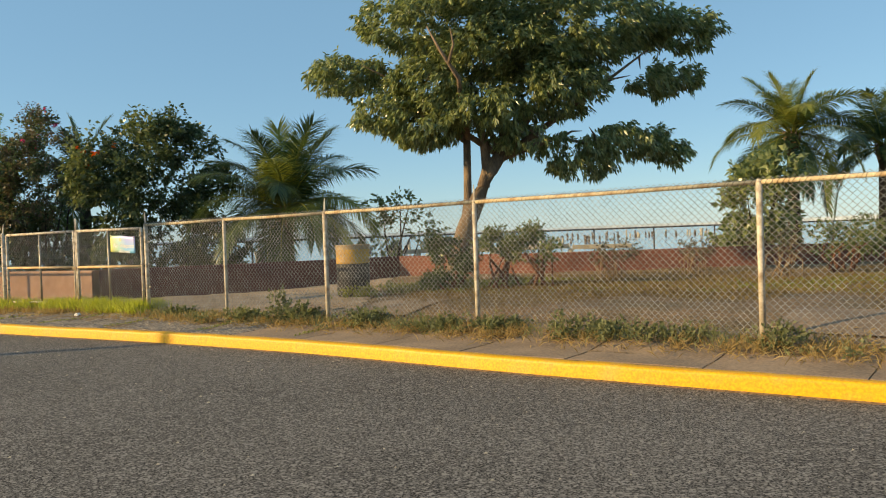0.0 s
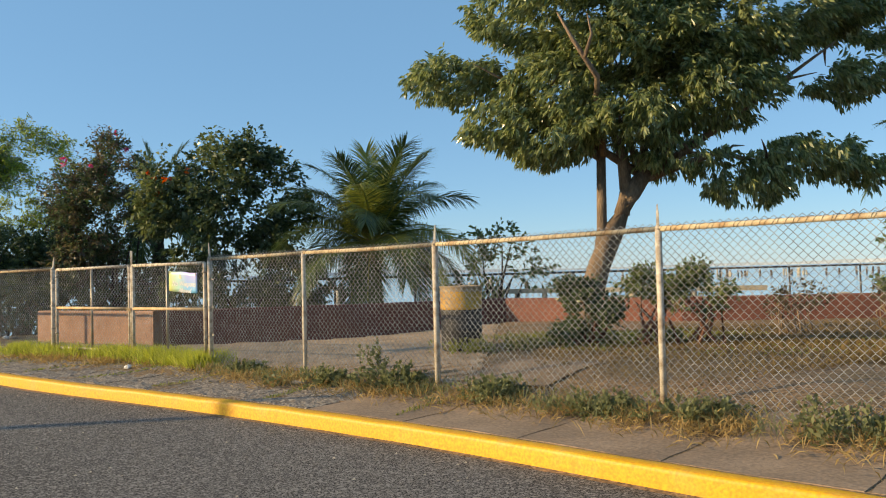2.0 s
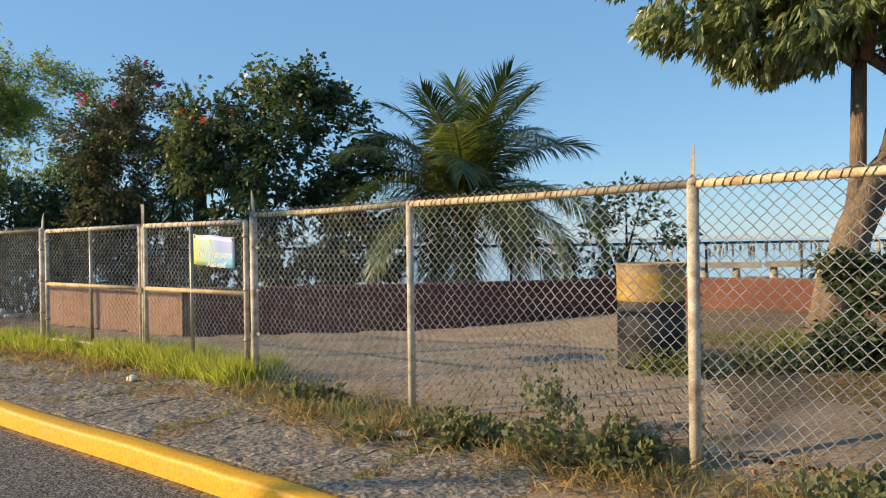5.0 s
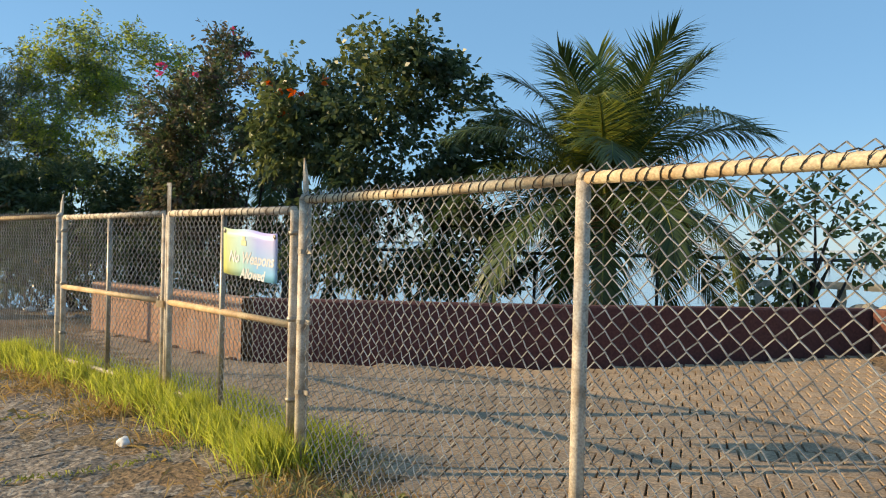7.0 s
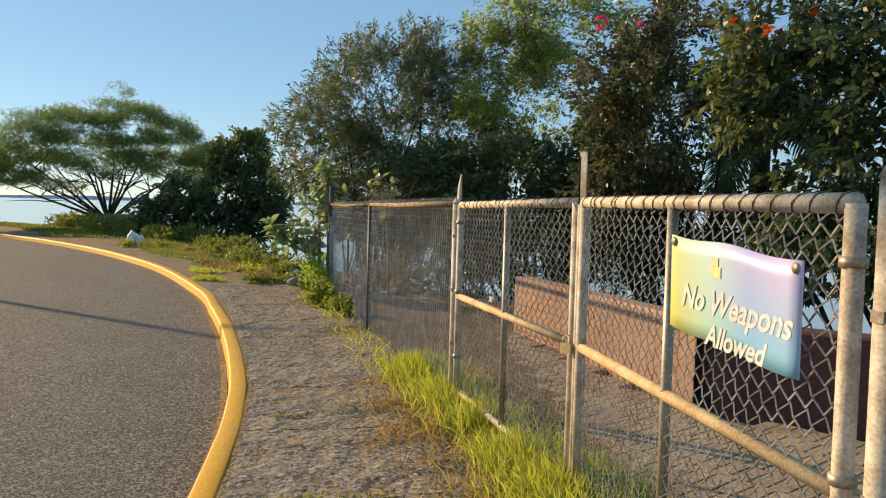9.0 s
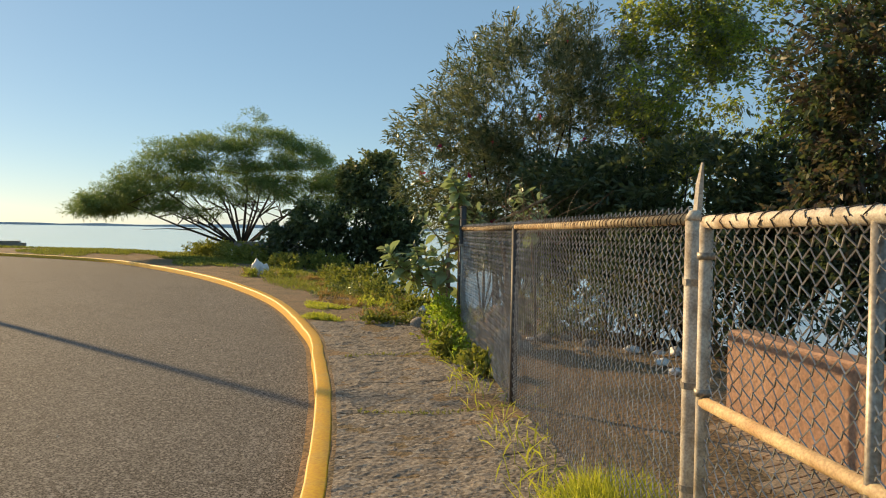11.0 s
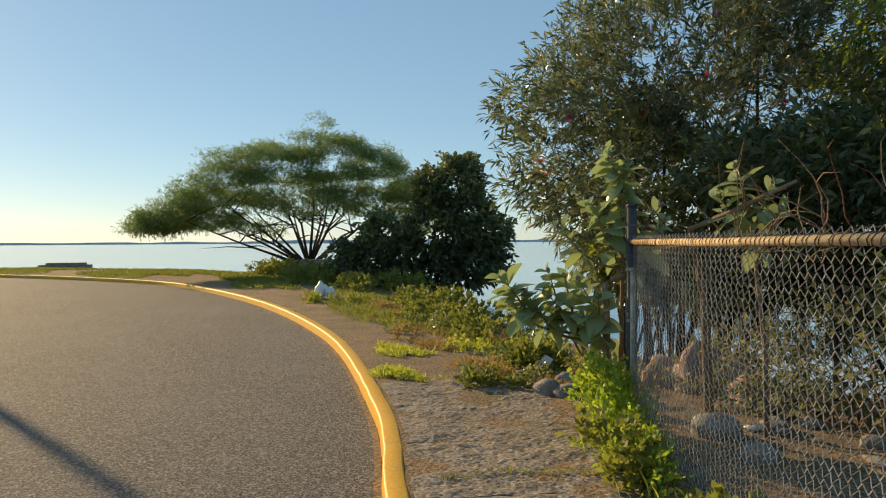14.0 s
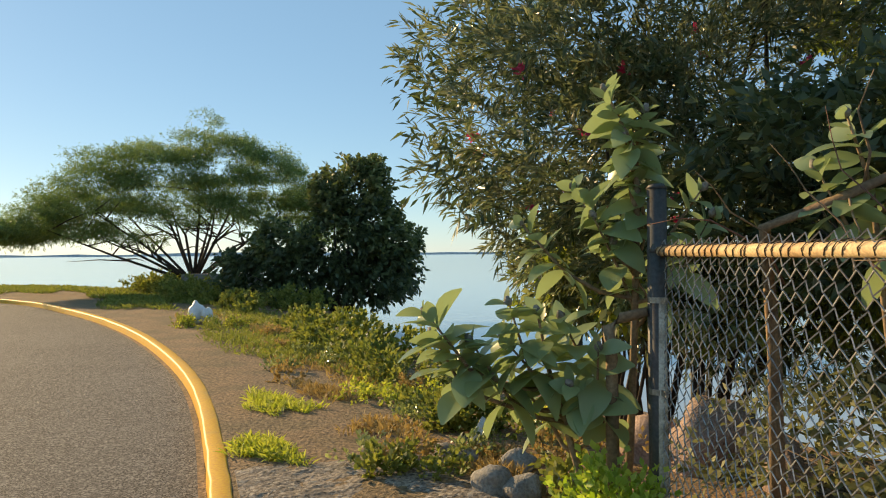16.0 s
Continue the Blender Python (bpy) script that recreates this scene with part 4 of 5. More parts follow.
sc = Vector((gx0, gy0, 0)) + gd * 0.50 + gn * 0.055
sm = Matrix.Translation((sc.x, sc.y, 1.35)) @ Matrix(((-gd.x, -gn.x, 0, 0), (-gd.y, -gn.y, 0, 0), (0, 0, 1, 0), (0, 0, 0, 1))) @ Euler((0.05, 0.06, 0.06)).to_matrix().to_4x4()
sign = new("sign")
sign.matrix_basis = sm
tagged(sign, "small printed sign in pastel blue, violet and yellow on the gate", "sign")
rows_f = []
for off in (0.0, 0.006):
    rows_f.append([[(-0.32 + 0.64 * i / 12, off + 0.001 * math.sin(i * 0.5), 0.155 - 0.285 * k / 6 - 0.005 * math.sin(i * 0.8)) for i in range(13)] for k in range(7)])
sb = Build()
for side in rows_f:
    base = len(sb.v)
    for row in side:
        sb.v += [Vector(p) for p in row]
    for k in range(6):
        for i in range(12):
            q = (base + k * 13 + i, base + (k + 1) * 13 + i, base + (k + 1) * 13 + i + 1, base + k * 13 + i + 1)
            sb.f.append(q if side is rows_f[0] else q[::-1])
rim_i = [i for i in range(13)] + [13 * k + 12 for k in range(1, 7)] + [78 + i for i in range(11, -1, -1)] + [13 * k for k in range(5, 0, -1)]
for a, b2 in zip(rim_i, rim_i[1:] + rim_i[:1]):
    sb.f.append((a, b2, b2 + 91, a + 91))
panel = part("panel", sb.done("panel", SIGN), sign)
def lettering(body, x, z, size, shear):
    cu = bpy.data.curves.new("lettering", "FONT")
    cu.body, cu.size, cu.shear, cu.align_x, cu.extrude = body, size, shear, "CENTER", 0.0004
    cu.offset = 0.0022
    ob = new("tmp", cu)
    me = bpy.data.meshes.new_from_object(ob.evaluated_get(bpy.context.evaluated_depsgraph_get()))
    bpy.data.objects.remove(ob)
    me.transform(Matrix.Translation((x, -0.0018, z)) @ Euler((radians(90), 0, 0)).to_matrix().to_4x4() @ Euler((0, 0, 0.02)).to_matrix().to_4x4())
    me.materials.clear()
    me.materials.append(WHITE)
    return me
part("lettering", lettering("No Weapons", 0.02, -0.045, 0.098, 0.35), panel, "white script lettering", kind="stuff")
part("lettering", lettering("Allowed", 0.04, -0.135, 0.085, 0.35), panel, "white script lettering", kind="stuff")
part("emblem", Build().box((-0.09, -0.0022, 0.06), (-0.03, 0.002, 0.09)).box((-0.075, -0.0022, 0.092), (-0.045, 0.002, 0.115)).done("emblem", EMBLEM, False), panel, "small yellow emblem")
for sx in (-0.3, 0.3):
    part("grommet", Build().tube([(sx, -0.005, 0.136), (sx, 0.003, 0.136)], 0.014, 12).done("grommet", STEEL), panel)
lockp = Vector((*GATE[1], 0.96)) + gn * 0.05
lock = thing("padlock", "small rusty padlock and chain holding the gate leaves", "padlock", at=tuple(lockp))
part("body", Build().box((-0.03, -0.012, -0.03), (0.03, 0.012, 0.02)).done("body", RUST, False), lock)
part("shackle", Build().tube([(-0.02, 0, 0.02), (-0.02, 0, 0.045), (0, 0, 0.06), (0.02, 0, 0.045), (0.02, 0, 0.02)], 0.005, 6).done("shackle", STEEL), lock)
gp = thing("gate_stop", "bent cream angle iron standing between the gate leaves", "gate post", at=(*GATE[1], 0))
part("post", Build().tube([(0, 0, 0.1), (0, 0, 1.62)], 0.02, 8).done("post", CREAM), gp)
part("extension_arm", Build().box((-0.02, -0.004, 1.6), (0.02, 0.004, 1.86)).box((-0.02, -0.004, 1.6), (-0.012, 0.03, 1.84)).done("extension_arm", CREAM, False), gp)


# pipe railing and ruined balustrade on the beach side
RAIL = [(-18.2, 21.2), (-15.5, 21.6), (-10, 22.4), (-5.5, 22.9), (-1.5, 24.2), (3, 26.2), (7.5, 28.2), (13, 30.5), (21, 33.5)]
rl = spline(RAIL, 2.6)
rt = 1.32
railing = thing("pipe_railing", "thin dark pipe railing along the shore", "railing", at=(rl[0][0], rl[0][1], 0))
rinv = Matrix.Translation((-rl[0][0], -rl[0][1], 0))
for i, p in enumerate(rl):
    me = Build().tube([(p[0], p[1], -0.6), (p[0], p[1], rt)], 0.028, 8).done("post", DARKPIPE)
    me.transform(rinv)
    part("post", me, railing)
    if i:
        o = rl[i - 1]
        me = Build().tube([(o[0], o[1], rt), (p[0], p[1], rt)], 0.03, 8).done("rail", DARKPIPE)
        me.transform(rinv)
        part("rail", me, railing)

bal = thing("broken_balustrade", "ruined pale concrete balustrade on the beach", "balustrade", at=(-1.6, 27.5, -0.22))
brng = random.Random(3)
for i in range(4):
    a, b2 = i * 2.0, i * 2.0 + 1.92
    part("coping", Build().box((a, -0.15, 0.92), (b2, 0.15, 1.06), Euler((0, brng.uniform(-.015, .015), -0.16)).to_matrix().to_4x4()).done("coping", PALECONC, False), bal)
for i in range(9):
    u = i * 0.85 + brng.uniform(-.1, .1)
    m4 = Euler((0, 0, -0.16)).to_matrix().to_4x4()
    b3 = Build().tube([m4 @ Vector((u, 0, -0.3)), m4 @ Vector((u, 0, 0.3)), m4 @ Vector((u, 0, 0.45)), m4 @ Vector((u, 0, 0.7)), m4 @ Vector((u, 0, 0.93))], [0.09, 0.11, 0.07, 0.10, 0.08], 8)
    part("baluster", b3.done("baluster", PALECONC), bal)

# sand spit and rubble beyond the wall
sand_rows = []
srng = np.random.RandomState(8)
for k in range(9):
    v = k / 8
    sand_rows.append([(-1 + 30 * u, 25.0 + 7 * u + 4.5 * v + 9 * u * v, 0.18 * math.sin(math.pi * v) + 0.35 - 0.5 * v + srng.normal(0, 0.02)) for u in np.linspace(0, 1, 40)])
sandb = new("sand_beach", strip("sand_beach", sand_rows, SAND))
tagged(sandb, "pale strip of beach sand beyond the seawall", "sand", kind="structure")


def boulder(name, at, size, material, label, category, seed, group=""):
    rng = random.Random(seed)
    bm = bmesh.new()
    bmesh.ops.create_icosphere(bm, subdivisions=3, radius=1.0)
    for v in bm.verts:
        n = noise.noise(v.co * 1.3 + Vector((seed, 0, 0))) * 0.35 + noise.noise(v.co * 4 + Vector((0, seed, 0))) * 0.07
        v.co *= 1 + n
        v.co = Vector((v.co.x * size[0], v.co.y * size[1], max(v.co.z, -0.7) * size[2]))
    me = bpy.data.meshes.new(name)
    bm.to_mesh(me)
    bm.free()
    me.polygons.foreach_set("use_smooth", [True] * len(me.polygons))
    me.materials.append(material)
    ob = new(name, me)
    ob.matrix_basis = pose(at[0], at[1], at[2] + size[2] * 0.55, 0, 0, rng.uniform(0, 360))
    return tagged(ob, label, category, group)


for k, (x, y, s) in enumerate([(-17.42, 19.17, 0.13), (-17.16, 19.15, 0.14), (-16.5, 18.93, 0.2), (-16.3, 18.98, 0.17), (-16.78, 19.32, 0.19), (-16.3, 19.3, 0.12), (-15.9, 19.3, 0.14), (-15.3, 18.95, 0.22), (-14.5, 19.0, 0.24), (-13.9, 18.8, 0.16)]):
    boulder("rock", (x, y, lz(x, y) - 0.03), (s * 0.78, s * 0.66, s * 0.5), STONE, "rounded grey stone among weeds beside the fence", "rock", 50 + k, "rocks by the fence corner")
for k, (x, y, a, h) in enumerate([(-16.25, 20.6, 0.34, 0.36), (-15.95, 20.75, 0.26, 0.26), (-16.6, 20.45, 0.24, 0.22), (-15.6, 20.5, 0.2, 0.16)]):
    boulder("broken_concrete", (x, y, lz(x, y) - 0.03), (a, a * 0.7, h), PINKCONC, "broken pinkish concrete lump behind the fence", "rubble", 140 + k, "rubble behind the fence")
for k in range(16):
    x = srng.uniform(0, 16)
    boulder("rubble_stone", (x, 25.6 + 0.35 * x + srng.uniform(0, 2), 0.2), (srng.uniform(.15, .4),) * 2 + (srng.uniform(.1, .22),), PALECONC, "broken pale concrete lump on the sand", "rubble", 70 + k, "rubble on the beach")
for k, (x, y, s) in enumerate([(-29.5, 20.85, 0.16), (-29.3, 21.0, 0.12)]):
    boulder("rubbish_bag", (x, y, lz(x, y)), (s, s, s * 1.8), WHITE, "crumpled white plastic rubbish bag beside the road", "bag", 90 + k)
boulder("plastic_sheet", (-25.2, 23.0, lz(-25.2, 23.0) - 0.03), (0.55, 0.4, 0.16), WHITE, "crumpled pale plastic sheet in weeds", "litter", 93)
box_w = thing("plastic_tub", "white plastic tub lying among stones", "tub", at=(-17.42, 19.42, lz(-17.42, 19.42) + 0.02), turn=-45)
part("body", Build().box((-0.11, -0.05, 0.0), (0.11, 0.05, 0.19), Euler((-0.5, 0.1, 0)).to_matrix().to_4x4()).done("body", WHITE, False), box_w)
cb = thing("concrete_block", "low weathered concrete block under the acacia", "block", at=(-39.7, 24.8, lz(-39.7, 24.8) - 0.1), turn=60)
part("body", Build().box((-1.4, -0.5, 0), (1.2, 0.5, 0.95)).done("body", STONE, False), cb)
lg = thing("stone_slab", "long dark stone slab lying on the far grass", "slab", at=(-62, 15.6, 0.1), turn=80)
part("body", Build().box((-1.4, -0.5, 0), (1.4, 0.5, 0.3)).box((-1.0, -0.4, 0.3), (1.1, 0.4, 0.42)).done("body", STONE, False), lg)
for k in range(26):
    x, y = srng.uniform(-14.5, -9.0), srng.uniform(18.9, 20.4)
    boulder("litter", (x, y, lz(x, y)), (srng.uniform(.04, .13), srng.uniform(.04, .11), srng.uniform(.02, .07)), STONE if k % 3 else WHITE, "scrap of pale litter on the ground behind the fence", "litter", 120 + k, "litter behind the fence")

# wooden piles standing in the sea
prng = random.Random(12)
k = 0
for cx, cy, sp_, n, h in [(34, 170, 26, 26, 1.2), (50, 165, 20, 22, 1.3), (-22, 60, 3.0, 5, 1.3), (-14, 66, 1.2, 3, 1.5), (8, 120, 16, 14, 1.0), (-5, 95, 5, 6, 1.0)]:
    for i in range(n):
        x, y = cx + prng.uniform(-sp_, sp_), cy + prng.uniform(-4, 4)
        r = prng.uniform(0.14, 0.26)
        hh = h * prng.uniform(0.6, 1.15)
        b3 = Build().tube([(0, 0, -1.0), (0.05, 0, hh * 0.5), (prng.uniform(-.15, .15), 0, hh)], [r * 1.1, r, r * 0.85], 7)
        ob = new("jetty_post", b3.done("jetty_post", WOOD if i % 3 else PALECONC))
        ob.matrix_basis = pose(x, y, SEA)
        tagged(ob, "weathered wooden pile standing in the sea", "pile", "old jetty piles")


# street lamps beside the road
def street_lamp(x, y, turn):
    th = thing("street_lamp", "tall grey street lamp with a curved arm", "street lamp", "street lamps", (x, y, 0), turn=turn)
    part("pole", Build().tube([(0, 0, -0.1), (0, 0, 4), (0, 0, 7.6)], [0.12, 0.09, 0.07], 12).done("pole", STEEL), th)
    part("arm", Build().tube([(0, 0, 7.4), (0, 0.5, 7.75), (0, 1.5, 7.98), (0, 2.5, 8.08)], 0.035, 8).done("arm", STEEL), th)
    hd = Build().tube([(0, 2.45, 8.08), (0, 2.6, 8.1), (0, 3.05, 8.12), (0, 3.25, 8.09)], [0.05, 0.14, 0.15, 0.05], 10)
    head = part("head", hd.done("head", STEEL), th)
    part("sensor", Build().tube([(0, 2.8, 8.2), (0, 2.8, 8.3)], 0.04, 8).done("sensor", STEEL), head)


street_lamp(-34.0, 10.25, 0)
street_lamp(-22.0, 5.8, 30)

# traffic island in the road
isl = thing("traffic_island", "small paved traffic island with a pale kerb", "traffic island", at=(-31.5, 12.4, 0))
ring = [(2.6 * math.cos(a), 0.95 * math.sin(a)) for a in np.linspace(0, 2 * math.pi, 33)[:-1]]
ib = Build()
for s, z in ((1.0, -0.02), (0.99, 0.12), (0.97, 0.14), (0.92, 0.14), (0.9, 0.10)):
    ib.v += [Vector((x * s, y * s, z)) for x, y in ring]
for r in range(4):
    for i in range(32):
        a, b2 = r * 32 + i, r * 32 + (i + 1) % 32
        ib.f.append((a, b2, b2 + 32, a + 32))
part("kerb", ib.done("kerb", PALECONC), isl)
part("top", mesh_of("top", [(x * 0.9, y * 0.9, 0.105) for x, y in ring], [tuple(range(32))], ASPHALT), isl)


# ---- grass, weeds and the milkweed ----
def blades(name, spots, height, width, material, label, category, seed, lean=0.35):
    rng = np.random.RandomState(seed)
    pos = np.array(spots, float)
    way = np.stack([rng.normal(0, lean, len(pos)), rng.normal(0, lean, len(pos)), np.ones(len(pos))], 1)
    me = leaf_mesh(name, pos, way, height, width, material, rng, 0.1, 0.2)
    return tagged(new(name, me), label, category, kind="stuff")


def along(line, n, spread, rng, clump=0.8, off=0.0):
    """Spots strewn along a line of ground points, in clumps."""
    P = np.array(line, float)
    seg = np.linalg.norm(np.diff(P, axis=0), axis=1)
    c = np.concatenate([[0], np.cumsum(seg)])
    cl = rng.uniform(0, c[-1], max(4, int(c[-1] * 5)))
    s = rng.choice(cl, n) + rng.normal(0, 0.10, n)
    s = np.clip(s, 0, c[-1])
    x, y = np.interp(s, c, P[:, 0]), np.interp(s, c, P[:, 1])
    i = np.clip(np.searchsorted(c, s) - 1, 0, len(seg) - 1)
    d = (P[i + 1] - P[i]) / seg[i][:, None]
    o = rng.normal(0, spread, n) + off
    x, y = x - d[:, 1] * o, y + d[:, 0] * o
    return np.stack([x, y, land_z(x, y) - 0.01], 1)


g1 = np.random.RandomState(31)
gate_line = [(-4.9, 13.2), (-6.65, 14.35), (-8.6, 15.3), (-9.6, 15.8)]
right_line = [(5.6, 5.3), (3.0, 7.25), (0.3, 9.25), (-1.7, 10.75), (-3.4, 11.95), (-4.9, 13.1)]
left_line = [(-9.6, 15.8), (-11.7, 16.8), (-14.6, 18.2)]
blades("tall_grass", along(gate_line, 14000, 0.13, g1, off=-0.14), 0.29, 0.008, L_GRASS, "bright green tall grass at the foot of the gate", "grass", 41)
blades("dry_grass", along(gate_line, 2600, 0.28, g1), 0.16, 0.012, L_DRY, "dry straw coloured grass at the gate", "grass", 42, 0.9)
blades("roadside_grass", along(right_line, 2000, 0.13, g1), 0.20, 0.009, L_SCRUB, "green and dry grass along the fence foot", "grass", 43, 0.5)
blades("straw", along(right_line, 8500, 0.22, g1), 0.17, 0.010, L_DRY, "dry straw along the fence foot", "grass", 44, 1.0)
blades("thin_grass", along(left_line, 320, 0.12, g1), 0.2, 0.012, L_GRASS, "thin grass along the left fence foot", "grass", 45, 0.6)


def patch(cx, cy, rx, ry, n, rng, lo=None):
    a, r = rng.uniform(0, 2 * math.pi, n), np.sqrt(rng.uniform(0, 1, n))
    r = r ** 1.4 * (0.8 + 0.3 * np.sin(3 * a + cx) + 0.2 * np.sin(7 * a + cy))
    x, y = cx + rx * r * np.cos(a), cy + ry * r * np.sin(a)
    return np.stack([x, y, land_z(x, y) - 0.02], 1)


lawn = np.concatenate([patch(3.5, 12.6, 5.0, 4.2, 19000, g1), patch(9, 11.5, 5, 5, 11000, g1)])
lawn = lawn[(lawn[:, 1] > 9.47 - 0.754 * (lawn[:, 0] - 0.39) + 0.7) & (lawn[:, 0] > -0.6)]
blades("lawn_grass", lawn, 0.11, 0.012, L_LAWN, "sparse dry brown lawn grass", "grass", 46, 0.8)
lawn2 = np.concatenate([patch(0.6, 14.6, 1.9, 1.6, 6000, g1), patch(6, 12, 5, 2.0, 5000, g1)])
blades("green_lawn", lawn2, 0.10, 0.012, L_WEED, "greener lawn grass under the tree", "grass", 47, 0.8)
verge = np.concatenate([patch(-52, 19.5, 9, 4, 9000, g1), patch(-40, 21.8, 7, 1.6, 6000, g1), patch(-60, 14, 6, 5, 5000, g1)])
verge = verge[inland(verge[:, 0], verge[:, 1]) > 0.25]
blades("verge_grass", verge, 0.2, 0.045, L_WEED, "short green grass verge beyond the road bend", "grass", 48, 0.8)
shore = np.concatenate([patch(-22.2, 20.7, 2.4, 0.9, 1400, g1), patch(-27, 22, 4, 1.4, 2400, g1), patch(-18.4, 19.2, 0.5, 0.3, 380, g1), patch(-20.4, 19.6, 0.8, 0.3, 600, g1), patch(-16.7, 19.1, 0.35, 0.2, 420, g1), patch(-17.1, 19.4, 0.3, 0.2, 250, g1)])
shore = shore[inland(shore[:, 0], shore[:, 1]) > 0.75]
blades("wild_grass", shore, 0.14, 0.016, L_DRY, "dry wild grass on the shore strip", "grass", 49, 0.7)
near_g = np.concatenate([patch(-18.3, 18.15, 0.5, 0.22, 1500, g1), patch(-20.0, 18.9, 0.7, 0.3, 1500, g1)])
blades("low_grass", near_g, 0.12, 0.014, L_GRASS, "patches of low green grass on the pavement edge", "grass", 50, 0.8)


green = np.concatenate([patch(-22.5, 21.0, 1.6, 0.6, 900, g1), patch(-26, 21.6, 3.5, 1.3, 2000, g1), patch(-19.8, 20.2, 0.8, 0.4, 420, g1)])
green = np.concatenate([green, patch(-24.5, 20.6, 4.5, 0.9, 3600, g1), patch(-29.5, 22.6, 4.5, 1.2, 3600, g1)])
green = green[inland(green[:, 0], green[:, 1]) > 0.8]
blades("shore_grass", green, 0.16, 0.018, L_WEED, "green grass on the shore strip", "grass", 51, 0.7)
fallen = along(gate_line, 260, 0.3, g1, off=-0.2)
blades("fallen_leaves", fallen, 0.06, 0.035, L_DRY, "dry fallen leaves on the pavement by the gate", "leaves", 52, 3.0)


pr_w = random.Random(15)


def weed(x, y, rx, ry, h, n, seed, material=None, size=0.07, label="low leafy green weeds on bare ground"):
    z = lz(x, y)
    wr = random.Random(seed)
    lumps = []
    for q in range(7):
        a, r, s = wr.uniform(0, 6.28), math.sqrt(wr.random()) * 0.8, wr.uniform(0.25, 0.5)
        lumps.append((rx * r * math.cos(a), ry * r * math.sin(a), h * 0.25, rx * s, ry * s + 0.05, h * wr.uniform(0.3, 0.75)))
    me = foliage("weed_patch", lumps, n, 7, size, size * 0.6, material or L_WEED, seed, spread=0.06, hang=-0.4, gap=0.35, freq=2.5)
    ob = new("weed_patch", me)
    ob.matrix_basis = pose(x, y, z)
    tagged(ob, label, "weeds", kind="stuff")


for k, (x, y, rx, ry, h, n) in enumerate([(-18.35, 19.75, 0.75, 0.42, 0.26, 300), (-16.05, 19.15, 0.3, 0.15, 0.2, 70), (-20.8, 21.1, 1.5, 0.7, 0.4, 380), (-24.5, 22.0, 1.8, 0.8, 0.6, 420), (-22.8, 21.3, 1.0, 0.5, 0.35, 180),
                                         (-27.6, 22.6, 1.4, 0.7, 0.5, 260), (-14.1, 17.8, 0.35, 0.18, 0.35, 120), (-17.3, 18.6, 0.3, 0.15, 0.12, 50),
                                         (-13.0, 17.45, 0.4, 0.12, 0.2, 70), (-36.5, 22.8, 2.6, 1.0, 0.8, 420), (-44.5, 22.8, 2.5, 1.0, 0.8, 400), (-32, 23.4, 2.0, 1.0, 0.6, 300), (-40.5, 23.2, 2.2, 0.9, 0.9, 420), (-38.3, 24.2, 1.8, 0.8, 0.9, 380), (-42.8, 23.4, 1.8, 0.8, 0.8, 320), (-34.0, 24.6, 2.0, 0.8, 0.8, 380)]):
    weed(x, y, rx, ry, h, n, 200 + k, size=0.07 if x > -21 else 0.11)
for k, (x, y, rx, ry, h, n) in enumerate([(-3.1, 11.65, 0.5, 0.16, 0.16, 130), (-2.2, 11.1, 0.4, 0.18, 0.24, 150), (-1.0, 10.3, 0.4, 0.16, 0.14, 90), (0.5, 9.1, 0.4, 0.16, 0.14, 90), (1.6, 8.3, 0.4, 0.15, 0.12, 80), (-4.3, 12.6, 0.3, 0.12, 0.12, 60),
                                         (-0.9, 13.3, 0.6, 0.25, 0.14, 110), (0.9, 13.6, 0.8, 0.4, 0.12, 130)]):
    weed(x, y, rx, ry, h, n, 230 + k, material=L_SCRUB, size=0.06, label="creeping grey green weeds at the fence foot")
weed(-14.88, 18.42, 0.38, 0.22, 0.62, 400, 261, L_LIME, 0.045, "bright yellow green feathery weed at the corner post")
weed(-14.35, 18.05, 0.4, 0.12, 0.3, 200, 263, L_LIME, 0.045, "bright green low weeds along the fence foot")
weed(-13.85, 17.8, 0.35, 0.1, 0.22, 120, 264, L_LIME, 0.045, "bright green low weeds along the fence foot")
weed(-14.62, 18.22, 0.22, 0.14, 0.45, 170, 262, L_LIME, 0.045, "bright yellow green feathery weed at the fence foot")
for k in range(46):
    x = -17.2 - 12.5 * pr_w.random() ** 1.3
    i = int(np.abs(KL[:, 0] - x).argmin())
    d = pr_w.uniform(1.0, 3.2)
    weed(KL[i][0] + KN[i][0] * d, KL[i][1] + KN[i][1] * d, pr_w.uniform(0.12, 0.4), pr_w.uniform(0.1, 0.25), pr_w.uniform(0.06, 0.22), 45, 300 + k, (L_WEED, L_DRY, L_TREE, L_GRASS)[k % 4], 0.05, "small scattered weeds and dry tufts on bare ground")
for k in range(11):
    u = pr_w.random()
    x = 5.2 - 6.6 * (k + u) / 11
    weed(x, 9.25 - 0.745 * (x - 0.3) + pr_w.uniform(-0.12, 0.05), pr_w.uniform(0.25, 0.45), 0.13, pr_w.uniform(0.12, 0.22), 85, 270 + k, L_SCRUB, 0.045, "grey green weeds and straw at the fence foot")
weed(-1.6, 13.3, 0.4, 0.18, 0.14, 130, 266, L_WEED, 0.05, "creeping green weeds round the foot of the drum")
weed(-2.35, 11.4, 0.16, 0.14, 0.5, 70, 260, material=L_SCRUB, size=0.05, label="upright leafy weed against the fence")

